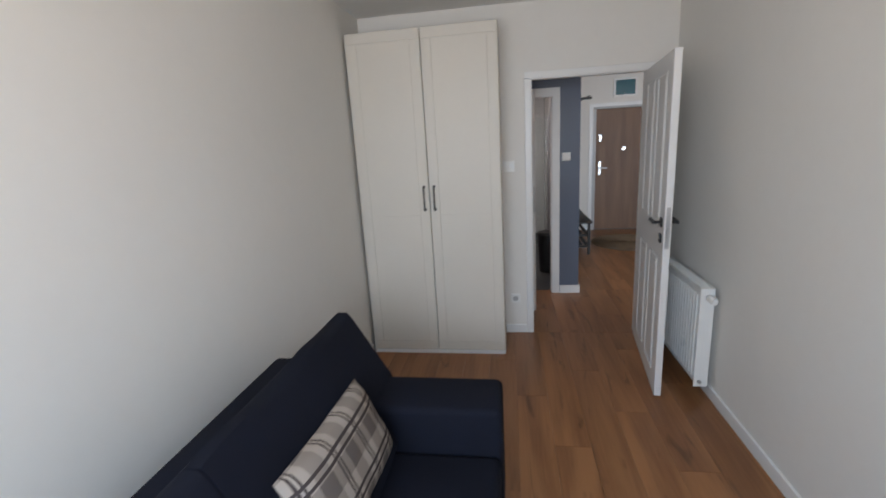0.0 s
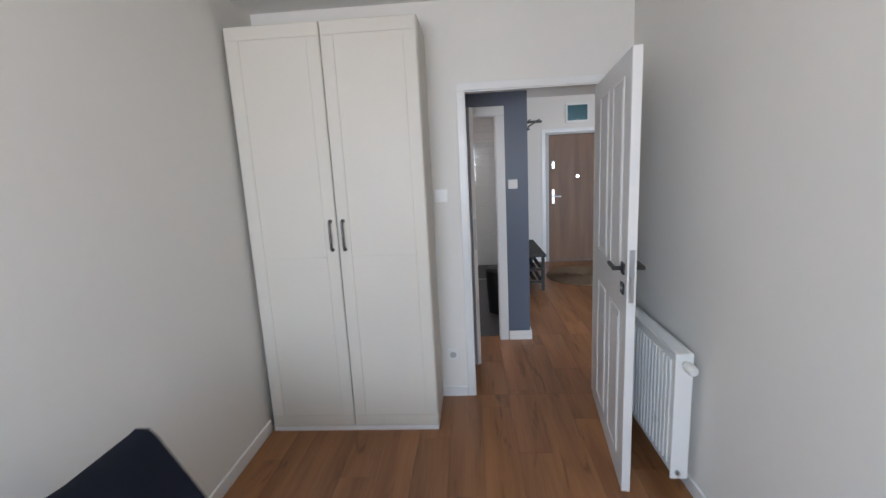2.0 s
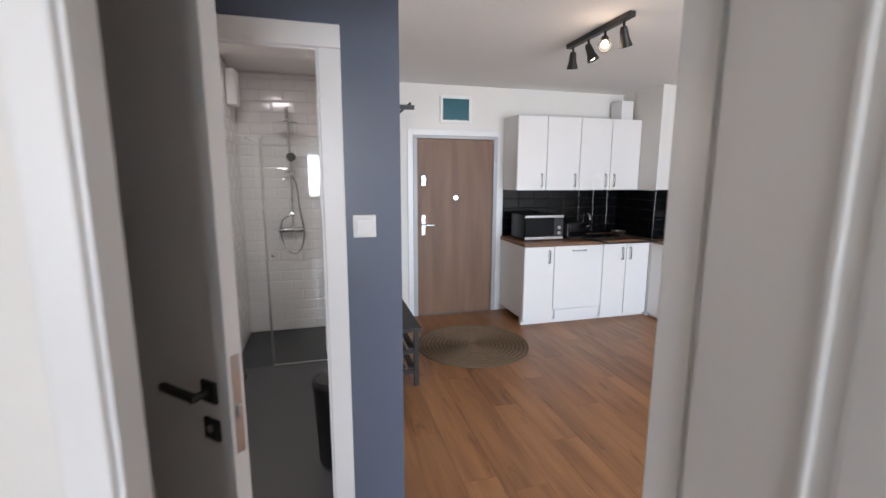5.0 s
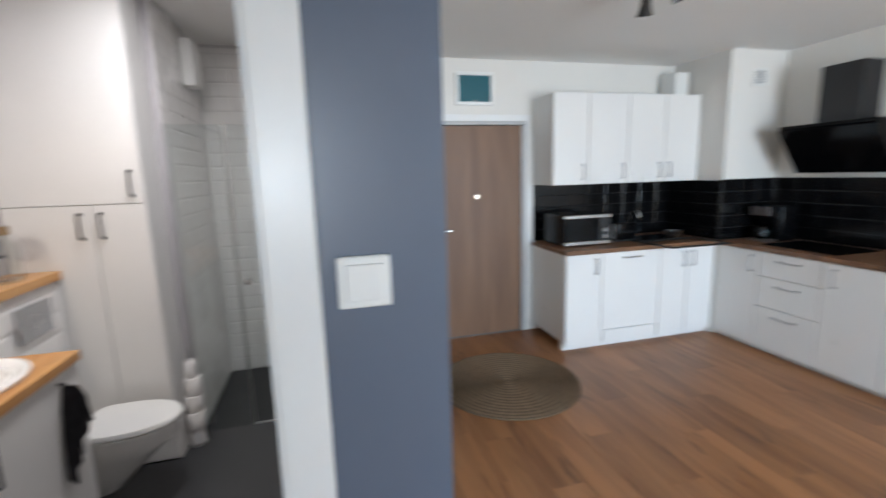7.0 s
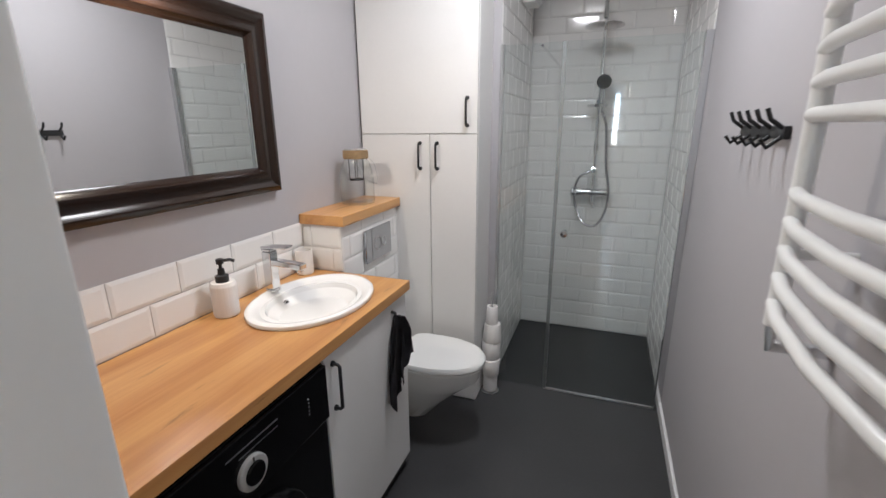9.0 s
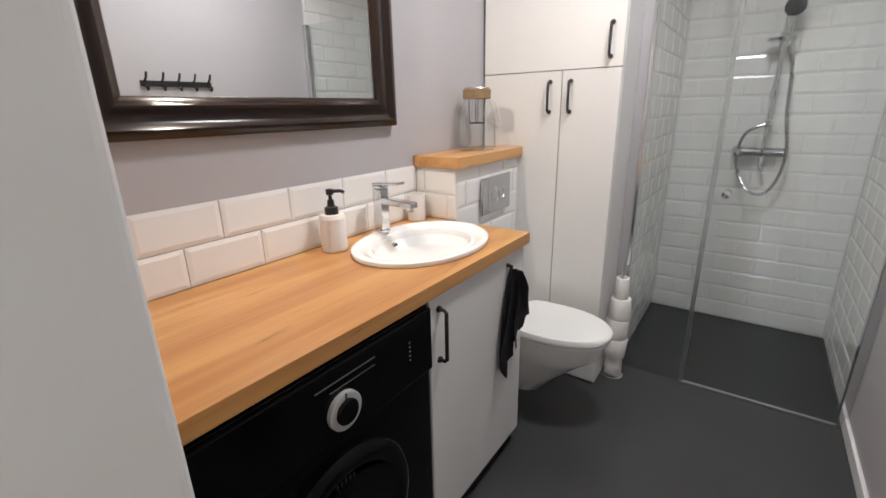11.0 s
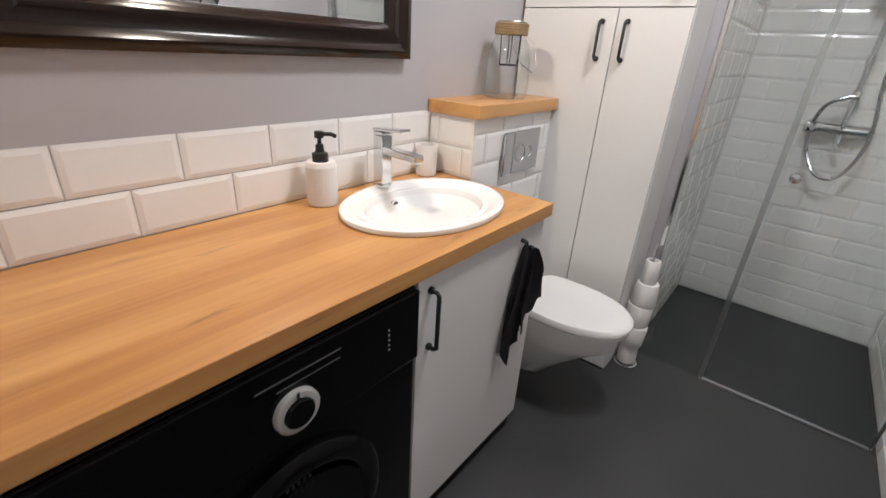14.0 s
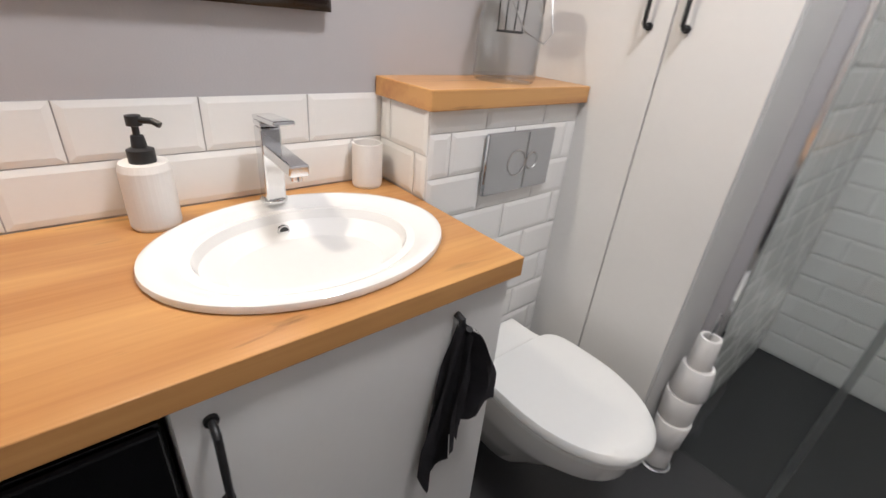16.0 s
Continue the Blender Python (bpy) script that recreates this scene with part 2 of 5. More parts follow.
RUG = mat("brown_jute", (0.20, 0.135, 0.085), 0.95, vary=0.25, scale=25, bump=0.8, bscale=160, spec=0.1)
RUGLINE = mat("dark_jute", (0.13, 0.09, 0.058), 0.95, vary=0.25, scale=25, bump=0.8, bscale=160, spec=0.1)
TOWEL = mat("charcoal_terry", (0.065, 0.062, 0.068), 0.98, vary=0.3, scale=30, bump=1.0, bscale=450, spec=0.1)
PAPER = mat("toilet_paper", (0.82, 0.80, 0.78), 0.95, vary=0.03, scale=30, bump=0.3, bscale=200, spec=0.1)
BRONZE = mat("bronze_mirror_frame", (0.013, 0.0065, 0.004), 0.2, vary=0.15, scale=14, spec=0.38)
TEAL = mat("smoked_teal_plastic", (0.02, 0.11, 0.14), 0.2, vary=0.15, scale=6)
ROPE = mat("jute_rope", (0.28, 0.19, 0.10), 0.9, vary=0.3, scale=60, bump=0.8, bscale=300)
DIRT = mat("ground_soil", (0.10, 0.11, 0.07), 0.95, vary=0.4, scale=0.3)
SUBFLOOR = mat("dark_joint", (0.035, 0.022, 0.014), 0.9, vary=0.2)
LAMINATE = wood("oak_laminate", (0.32, 0.142, 0.056), (0.195, 0.081, 0.031), 0.36, "Y", knots=0.42, grain=0.26, streak=(15, 2.6), onset=0.60)
BUTCHER = wood("oak_worktop", (0.60, 0.325, 0.118), (0.40, 0.175, 0.055), 0.30, "Y", plank=False, knots=0.55, grain=0.26, streak=(22, 3.5), onset=0.64)
KTOP = wood("walnut_worktop", (0.22, 0.11, 0.055), (0.12, 0.058, 0.03), 0.35, "X", plank=False)
DOORWOOD = wood("brown_door_veneer", (0.20, 0.107, 0.057), (0.145, 0.073, 0.039), 0.5, "Z", plank=False, knots=0.0)
GLASS = glass("clear_glass")
SHOWERGLASS = glass("shower_glass", (0.96, 0.982, 0.982), 0.01, 0.045)
SEAL = glass("clear_seal", (0.84, 0.87, 0.87), 0.3, 0.3)
JARGLASS = glass("jar_glass", (0.975, 0.985, 0.98))
DRUMGLASS = glass("dark_glass", (0.10, 0.10, 0.11))
DOORGLASS = glass("smoked_door_glass", (0.32, 0.33, 0.35))
BULB = glow("bulb", (1.0, 0.85, 0.65), 18)
DIFFUSER = glow("lamp_diffuser", (1.0, 0.95, 0.9), 3)
MIRROR = bpy.data.materials.new("mirror_silver")
MIRROR.use_nodes = True
MIRROR.node_tree.nodes["Principled BSDF"].inputs["Metallic"].default_value = 1
MIRROR.node_tree.nodes["Principled BSDF"].inputs["Roughness"].default_value = 0.01
MIRROR.node_tree.nodes["Principled BSDF"].inputs["Base Color"].default_value = (0.88, 0.89, 0.88, 1)


# ---- mesh helpers ----
def box(bm, x0, y0, z0, x1, y1, z1, bevel=0.0, segs=2, mi=0):
    r = bmesh.ops.create_cube(bm, size=1, matrix=Matrix.Translation(((x0 + x1) / 2, (y0 + y1) / 2, (z0 + z1) / 2)) @ Matrix.Diagonal((abs(x1 - x0), abs(y1 - y0), abs(z1 - z0), 1)))
    fs = {f for v in r["verts"] for f in v.link_faces}
    for f in fs:
        f.material_index = mi
    if bevel:
        es = {e for v in r["verts"] for e in v.link_edges}
        bmesh.ops.bevel(bm, geom=list(es), offset=bevel, segments=segs, affect="EDGES", profile=0.5)
    return bm


def boxm(*a, **k):
    return box(bmesh.new(), *a, **k)


def cyl(bm, a, b, r0, r1=None, seg=20):
    a, b = Vector(a), Vector(b)
    q = (b - a).to_track_quat("Z", "Y").to_matrix().to_4x4()
    bmesh.ops.create_cone(bm, cap_ends=True, segments=seg, radius1=r0, radius2=r0 if r1 is None else r1, depth=(b - a).length, matrix=Matrix.Translation((a + b) / 2) @ q)
    return bm


def cylm(*a, **k):
    return cyl(bmesh.new(), *a, **k)


def tube(bm, pts, r, seg=10, closed=False):
    """A round bar along a line of points."""
    pts = [Vector(p) for p in pts]
    n = len(pts)
    rings = []
    side = None
    for i, p in enumerate(pts):
        if closed:
            d = pts[(i + 1) % n] - pts[i - 1]
        else:
            d = pts[min(i + 1, n - 1)] - pts[max(i - 1, 0)]
        d.normalize()
        if side is None:
            side = d.orthogonal().normalized()
        side = (side - d * side.dot(d)).normalized()
        up = d.cross(side)
        rings.append([bm.verts.new(p + r * (math.cos(2 * math.pi * k / seg) * side + math.sin(2 * math.pi * k / seg) * up)) for k in range(seg)])
    for i in range(n if closed else n - 1):
        a, b = rings[i], rings[(i + 1) % n]
        for k in range(seg):
            bm.faces.new((a[k], a[(k + 1) % seg], b[(k + 1) % seg], b[k]))
    if not closed:
        bm.faces.new(rings[0][::-1])
        bm.faces.new(rings[-1])
    return bm


def tubem(*a, **k):
    return tube(bmesh.new(), *a, **k)


def lathe(bm, prof, centre=(0, 0, 0), seg=40, sx=1.0, sy=1.0):
    """Turns a profile of (radius, height) about the upright axis; sx, sy make it oval."""
    c = Vector(centre)
    rings = []
    for r, z in prof:
        rings.append([bm.verts.new(c + Vector((sx * r * math.cos(2 * math.pi * k / seg), sy * r * math.sin(2 * math.pi * k / seg), z))) for k in range(seg)])
    for a, b in zip(rings, rings[1:]):
        for k in range(seg):
            bm.faces.new((a[k], a[(k + 1) % seg], b[(k + 1) % seg], b[k]))
    if prof[0][0] > 1e-4:
        bm.faces.new(rings[0][::-1])
    if prof[-1][0] > 1e-4:
        bm.faces.new(rings[-1])
    return bm


def lathem(*a, **k):
    return lathe(bmesh.new(), *a, **k)


def part(name, bm, material, parent=None, label="", smooth=False, fix=True):
    if fix:
        bmesh.ops.recalc_face_normals(bm, faces=bm.faces)
    me = bpy.data.meshes.new(name)
    bm.to_mesh(me)
    bm.free()
    for m in material if isinstance(material, (list, tuple)) else (material,):
        me.materials.append(m)
    if smooth:
        for p in me.polygons:
            p.use_smooth = True
        me.set_sharp_from_angle(angle=radians(40))
    ob = new(name, me)
    if parent is not None:
        ob.parent = parent
        m, q = Matrix(), parent
        while q:
            m = q.matrix_parent_inverse @ q.matrix_basis @ m
            q = q.parent
        ob.matrix_parent_inverse = m.inverted()
    if label:
        ob["label"] = label
    return ob


def thing(name, label, category, at=(0, 0, 0), group=""):
    ob = new(name)
    ob.location = at
    ob.empty_display_size = 0.1
    return tagged(ob, label, category, group)


def structure(name, bm, material, label="", category=""):
    return tagged(part(name, bm, material), label, category, kind="structure")


def faces_by(bm, rule):
    for f in bm.faces:
        f.normal_update()
        f.material_index = rule(f)
    return bm


# ---- structure ----
H = 2.58
FAR = 7.80
EAST = 4.80


def wall(x0, y0, x1, y1, opening=None, axis="x"):
    """A wall block with one opening (a0, a1, z0, z1) along its axis."""
    bm = bmesh.new()
    if not opening:
        return box(bm, x0, y0, -0.1, x1, y1, H)
    a0, a1, z0, z1 = opening
    def seg(a, b, lo, hi):
        if hi - lo < 1e-4:
            return
        if axis == "x":
            box(bm, a, y0, lo, b, y1, hi)
        else:
            box(bm, x0, a, lo, x1, b, hi)
    s, e = (x0, x1) if axis == "x" else (y0, y1)
    seg(s, a0, -0.1, H)
    seg(a1, e, -0.1, H)
    seg(a0, a1, -0.1, z0 if z0 > 0 else -0.02)
    seg(a0, a1, z1, H)
    return bm


structure("wall_west", wall(-1.08, -1.0, -0.96, 4.55), WHITE, "warm white painted plaster wall of the bedroom", "wall")
structure("wall_south", wall(-1.08, -1.12, 1.49, -1.0, (-0.88, 0.55, 0.9, 2.33)), WHITE, "white painted bedroom wall with a window opening", "wall")
structure("wall_bedroom_east", wall(1.37, -1.0, 1.49, 3.55), WHITE, "white painted wall with a radiator on it", "wall")
structure("wall_bedroom_north", wall(-0.96, 3.55, 1.49, 3.62, (0.325, 1.19, 0, 2.068)), WHITE, "white painted wall with the bedroom doorway", "wall")
bm = wall(-1.08, 4.55, 0.86, 4.67, (-0.165, 0.61, 0, 2.02))
faces_by(bm, lambda f: 1 if f.normal.y > 0.5 else (2 if f.normal.x > 0.5 and f.calc_center_median().x > 0.8 else 0))
wall_hall = structure("wall_hall", bm, [GREYBLUE, BATHGREY, WHITE], "grey blue painted hall wall with the bathroom doorway", "wall")
wall_bath_west = structure("wall_bath_west", wall(-0.99, 4.67, -0.87, 7.92), BATHGREY, "light grey painted bathroom wall", "wall")
bm = wall(0.755, 4.67, 0.86, FAR)
faces_by(bm, lambda f: 1 if f.normal.x > 0.5 else 0)
wall_bath_east = structure("wall_bath_east", bm, [BATHGREY, WHITE], "light grey painted bathroom wall with a towel radiator", "wall")
wall_shower_back = structure("wall_shower_back", wall(-0.87, 7.70, 0.755, FAR), GROUT, "shower wall with white bevelled tiles", "wall")
bm = wall(-0.265, 6.77, -0.185, 7.70)
faces_by(bm, lambda f: 0 if f.normal.x > 0.5 else 1)
wall_shower_side = structure("wall_shower_side", bm, [GROUT, BATHGREY], "short partition, tiled white on the shower side", "wall")
structure("wall_far", wall(0.86, FAR, 4.92, 7.92, (1.55, 2.54, 0, 2.045)), WHITE, "white painted living room wall with the entrance door", "wall")
structure("wall_east", wall(EAST, 0.88, 4.92, FAR), WHITE, "white painted kitchen wall", "wall")
structure("wall_living_south", wall(1.49, 0.88, EAST, 1.0, (2.1, 4.3, 0.15, 2.4)), WHITE, "white painted living room wall with a wide window", "wall")
structure("wall_column", boxm(4.17, 7.13, -0.1, EAST, FAR, H), WHITE, "white boxed-in shaft in the kitchen corner", "wall")
bm = boxm(-1.08, -1.12, H, 1.49, 7.92, H + 0.12)
structure("ceiling", bm, CEIL, "plain white painted ceiling", "ceiling")
structure("ceiling_living", boxm(1.49, 0.88, H, 4.92, 7.92, H + 0.12), CEIL, "plain white painted living room ceiling", "ceiling")
floor = structure("floor", box(box(boxm(-0.96, -1.0, -0.1, 1.49, 4.64, -0.013), 1.49, 0.95, -0.1, 4.8, 7.8, -0.013), 0.86, 4.64, -0.1, 1.49, 7.8, -0.013), SUBFLOOR, "oak laminate floor of long planks", "floor")
structure("floor_bathroom", boxm(-0.87, 4.643, -0.1, 0.755, 6.765, 0.0), BATHFLOOR, "smooth dark grey bathroom floor", "floor")
structure("floor_shower", boxm(-0.185, 6.768, -0.1, 0.755, 7.70, -0.004), SHOWERFLOOR, "charcoal level-access shower floor", "floor")
structure("ground", boxm(-400, -400, -6.2, 400, 400, -6), DIRT, "far ground below the flat", "ground")

# baseboards
def base(name, x0, y0, x1, y1, h=0.075):
    return structure(name, boxm(x0, y0, 0.0, x1, y1, h, 0.004), TRIM, "white skirting board", "baseboard")

base("baseboard", -0.96, -1.0, -0.945, 3.14)
base("baseboard", 1.355, -1.0, 1.37, 3.55)
base("baseboard", 0.12, 3.535, 0.292, 3.55)
base("baseboard", 0.67, 4.535, 0.875, 4.55, 0.085)
base("baseboard", 0.86, 4.55, 0.875, 7.8, 0.085)
base("baseboard", 0.74, 4.75, 0.755, 6.76, 0.06)
base("baseboard", 2.61, 7.785, 2.66, 7.8)
base("baseboard", 0.875, 7.785, 1.48, 7.8)
base("baseboard", -0.96, 3.62, 0.29, 3.635)


def window(name, x0, x1, y, z0, z1, bars):
    w = structure(name, boxm(x0, y - 0.035, z0, x0 + 0.06, y + 0.035, z1, 0.004), TRIM, "white framed window with clear panes", "window")
    part("window_frame", boxm(x1 - 0.06, y - 0.035, z0, x1, y + 0.035, z1, 0.004), TRIM, w)
    part("window_frame", boxm(x0 + 0.06, y - 0.035, z0, x1 - 0.06, y + 0.035, z0 + 0.06, 0.004), TRIM, w)
    part("window_frame", boxm(x0 + 0.06, y - 0.035, z1 - 0.06, x1 - 0.06, y + 0.035, z1, 0.004), TRIM, w)
    n = bars + 1
    step = (x1 - x0 - 0.12) / n
    for i in range(n):
        a = x0 + 0.06 + i * step
        if i:
            part("mullion", boxm(a - 0.035, y - 0.03, z0 + 0.06, a + 0.035, y + 0.03, z1 - 0.06, 0.004), TRIM, w)
        p = part("pane", boxm(a + 0.02, y - 0.004, z0 + 0.05, a + step - 0.02, y + 0.004, z1 - 0.05), GLASS, w)
        p.visible_shadow = False
    part("window_sill", boxm(x0 - 0.05, y + 0.04, z0 - 0.04, x1 + 0.05, y + 0.22, z0 - 0.003, 0.006), TRIM, w)
    return w


window("window_1", -0.88, 0.55, -1.09, 0.9, 2.33, 1)
window("window_2", 2.1, 4.3, 0.91, 0.15, 2.4, 1)


# ---- doors ----
def casing(name, x0, x1, ztop, y0, y1, w=0.065, proud=0.014, label="white painted door casing", back=True):
    """Lining through the wall and architraves on both faces round an opening."""
    t = 0.025
    ob = structure(name, boxm(x0, y0 - 0.002, 0, x0 + t, y1 + 0.002, ztop - t), TRIM, label, "door frame")
    part("lining", boxm(x1 - t, y0 - 0.002, 0, x1, y1 + 0.002, ztop - t), TRIM, ob)
    part("lining", boxm(x0, y0 - 0.002, ztop - t, x1, y1 + 0.002, ztop), TRIM, ob)
    for ya, yb in ((y0 - proud, y0 - 0.0005), (y1 + 0.0005, y1 + proud))[: 2 if back else 1]:
        part("architrave", boxm(x0 - w + 0.02, ya, 0, x0 + 0.018, yb, ztop - 0.018, 0.004), TRIM, ob)
        part("architrave", boxm(x1 - 0.018, ya, 0, x1 + w - 0.02, yb, ztop - 0.018, 0.004), TRIM, ob)
        part("architrave", boxm(x0 - w + 0.02, ya, ztop - 0.0175, x1 + w - 0.02, yb, ztop + w - 0.02, 0.004), TRIM, ob)
    return ob


def frame_ring(bm, x0, z0, x1, z1, y0, y1, w=0.014):
    box(bm, x0, y0, z0, x1, y1, z0 + w, 0.003, 1)
    box(bm, x0, y0, z1 - w, x1, y1, z1, 0.003, 1)
    box(bm, x0, y0, z0 + w, x0 + w, y1, z1 - w, 0.003, 1)
    box(bm, x1 - w, y0, z0 + w, x1, y1, z1 - w, 0.003, 1)
    return bm


def lever(leaf, x, z, y, side, towards, plate=True):
    """Black lever with square rosette and a keyhole rosette, on the face y; side is the face's outward sign."""
    bm = boxm(x - 0.026, min(y, y + side * 0.009), z - 0.026, x + 0.026, max(y, y + side * 0.009), z + 0.026, 0.002)
    h = part("door_handle", bm, BLACK, leaf, "black square-rosette lever handle")
    bm = cylm((x, y + side * 0.008, z), (x, y + side * 0.05, z), 0.009)
    box(bm, min(x - 0.009 * towards, x + towards * 0.125), y + side * 0.042 - 0.008, z - 0.009, max(x - 0.009 * towards, x + towards * 0.125), y + side * 0.042 + 0.008, z + 0.009, 0.003)
    part("lever", bm, BLACK, h)
    k = part("keyhole_plate", boxm(x - 0.026, min(y, y + side * 0.009), z - 0.12, x + 0.026, max(y, y + side * 0.009), z - 0.068, 0.002), BLACK, leaf)
    part("lock_cylinder", cylm((x, y + side * 0.009, z - 0.09), (x, y + side * 0.012, z - 0.09), 0.009), STEEL, k)


def door_leaf(name, width, m, label, panelled=True, top=2.01, away=1):
    """Leaf built along +x from its hinge, 4 cm thick, then set at the pose m."""
    leaf = tagged(part(name, boxm(0, -0.02, 0.008, width, 0.02, top, 0.003), DOORWHITE), label, "door")
    if panelled:
        for a, b in ((0.185, 0.44), (0.55, 0.80)):
            for lo, hi in ((0.13, 0.875), (1.065, 1.935)):
                for s in (-1, 1):
                    ya, yb = sorted((s * 0.0202, s * 0.0265))
                    part("panel_moulding", frame_ring(bmesh.new(), a, lo, b, hi, ya, yb), TRIM, leaf)
                    yc, yd = sorted((s * 0.0203, s * 0.0235))
                    part("panel", boxm(a + 0.04, yc, lo + 0.04, b - 0.04, yd, hi - 0.04, 0.003, 1), DOORWHITE, leaf)
    for s in (-1, 1):
        lever(leaf, width - 0.065, 1.10, s * 0.0202, s, -1)
    part("latch_plate", boxm(width - 0.0005, -0.011, 0.955, width + 0.0015, 0.011, 1.195, 0.001, 1), STEEL, leaf)
    part("latch_bolt", boxm(width + 0.001, -0.007, 1.045, width + 0.009, 0.007, 1.075, 0.002, 1), STEEL, leaf)
    for z in (0.25, 1.75):
        part("hinge", cylm((-0.006, 0.02 * away, z - 0.04), (-0.006, 0.02 * away, z + 0.04), 0.007), STEEL, leaf)
    leaf.matrix_basis = m
    return leaf


casing("door_frame_1", 0.325, 1.19, 2.068, 3.55, 3.62, 0.05, label="white painted bedroom door casing")
casing("door_frame_2", -0.165, 0.61, 2.02, 4.55, 4.67, 0.075, label="white painted bathroom door casing")
dx, dy = 1.055 - 1.165, 2.60 - 3.515
door_leaf("door_1", math.hypot(dx, dy), pose(1.165, 3.515, 0, 0, 0, math.degrees(math.atan2(dy, dx))), "white panelled bedroom door with black lever, standing open", top=2.032)
dx, dy = 0.385 - -0.145, 4.02 - 4.525
door_leaf("door_2", math.hypot(dx, dy), pose(-0.145, 4.525, 0, 0, 0, math.degrees(math.atan2(dy, dx))), "plain white bathroom door with black lever, half open", panelled=False)
for x, y, z in ((0.351, 3.575, 1.06), (0.584, 4.575, 1.06)):
    s = 1 if x < 0.5 else -1
    tagged(part("strike_plate", boxm(x - 0.0025, y - 0.012, z - 0.1, x + 0.0005 + 0.002, y + 0.03, z + 0.1, 0.001, 1), STEEL), "brushed steel strike plate in the door lining", "strike plate")


def entrance_door():
    d = tagged(part("door_3", boxm(1.60, 7.802, 0.01, 2.49, 7.85, 2.005, 0.003), DOORWOOD), "brown veneered entrance door, closed, with steel lock", "door")
    f = structure("door_frame_3", boxm(1.551, 7.783, 0, 1.598, 7.9, 2.008, 0.003), GREYTRIM, "pale grey metal entrance door frame", "door frame")
    part("frame_post", boxm(2.492, 7.783, 0, 2.539, 7.9, 2.008, 0.003), GREYTRIM, f)
    part("frame_head", boxm(1.551, 7.783, 2.009, 2.539, 7.9, 2.044, 0.003), GREYTRIM, f)
    part("casing_strip", boxm(1.49, 7.787, 0, 1.5505, 7.7995, 2.10, 0.003), TRIM, f)
    part("casing_strip", boxm(2.5395, 7.787, 0, 2.60, 7.7995, 2.10, 0.003), TRIM, f)
    part("casing_strip", boxm(1.5507, 7.787, 2.0445, 2.5393, 7.7995, 2.10, 0.003), TRIM, f)
    part("threshold", boxm(1.598, 7.79, 0.0, 2.492, 7.9, 0.012, 0.003), DARKSTEEL, f)
    p = part("lock_plate", boxm(1.645, 7.795, 0.94, 1.69, 7.802, 1.17, 0.004), STEEL, d)
    part("lever", tube(tubem([(1.667, 7.797, 1.06), (1.667, 7.75, 1.06)], 0.009), [(1.66, 7.752, 1.06), (1.78, 7.75, 1.055)], 0.009), STEEL, p)
    part("upper_lock", boxm(1.64, 7.78, 1.49, 1.69, 7.802, 1.61, 0.006), STEEL, d)
    part("turn_knob", cylm((1.665, 7.782, 1.56), (1.665, 7.755, 1.56), 0.016), CHROME, d)
    part("peephole", cylm((2.045, 7.802, 1.36), (2.045, 7.792, 1.36), 0.022), CHROME, d)
    for z in (0.35, 1.75):
        part("hinge", cylm((2.497, 7.783, z - 0.05), (2.497, 7.783, z + 0.05), 0.008), STEEL, d)


entrance_door()


# ---- shared small things ----
def bar_handle(parent, at, axis, length, out, r=0.005, material=None, name="handle"):
    """A bow handle: two short feet and a bar. axis: the bar's way; out: the way it stands off."""
    a, o, c = Vector(axis), Vector(out), Vector(at)
    p0, p1 = c - a * length / 2, c + a * length / 2
    pts = [p0, p0 + o * 0.02, p0 + o * 0.027 + a * 0.006, p1 + o * 0.027 - a * 0.006, p1 + o * 0.02, p1]
    bm = tubem(pts, r)
    for p in (p0, p1):
        cyl(bm, p, p + o * 0.006, r * 1.7, seg=12)
    return part(name, bm, material or BLACK, parent, "", True)


def wall_switch(x, y, z, facing, w=0.085, double=False):
    """Rocker switch plate on a wall that faces -y."""
    s = thing("light_switch", "white plastic light switch on the wall", "light switch", (x, y, z))
    part("plate", boxm(x - w / 2, y - 0.009, z - w / 2, x + w / 2, y, z + w / 2, 0.004), PLASTIC, s)
    if double:
        for k in (-1, 1):
            part("rocker", boxm(x + k * 0.015 - 0.0135, y - 0.014, z - 0.028, x + k * 0.015 + 0.0135, y - 0.0085, z + 0.028, 0.002), PLASTIC, s)
    else:
        part("rocker", boxm(x - 0.028, y - 0.014, z - 0.028, x + 0.028, y - 0.0085, z + 0.028, 0.002), PLASTIC, s)
    return s


wall_switch(0.168, 3.55, 1.41, -1, double=True)
wall_switch(0.729, 4.55, 1.42, -1, 0.08)
so = thing("power_socket", "white plastic power socket low on the wall", "socket", (0.20, 3.55, 0.31))
part("plate", boxm(0.16, 3.541, 0.27, 0.24, 3.55, 0.35, 0.004), PLASTIC, so)
part("socket_well", lathem([(0.0, 0), (0.02, 0), (0.022, 0.006)], seg=20), GREYTRIM, so)
so.children[-1].matrix_basis = pose(0, -0.0095, 0, 90)
so.children[-1].matrix_parent_inverse = Matrix()
bs = thing("power_socket", "white plastic socket beside the entrance door", "socket", (2.56, 7.787, 0.42))
part("plate", boxm(2.535, 7.778, 0.38, 2.585, 7.787, 0.46, 0.004), PLASTIC, bs)


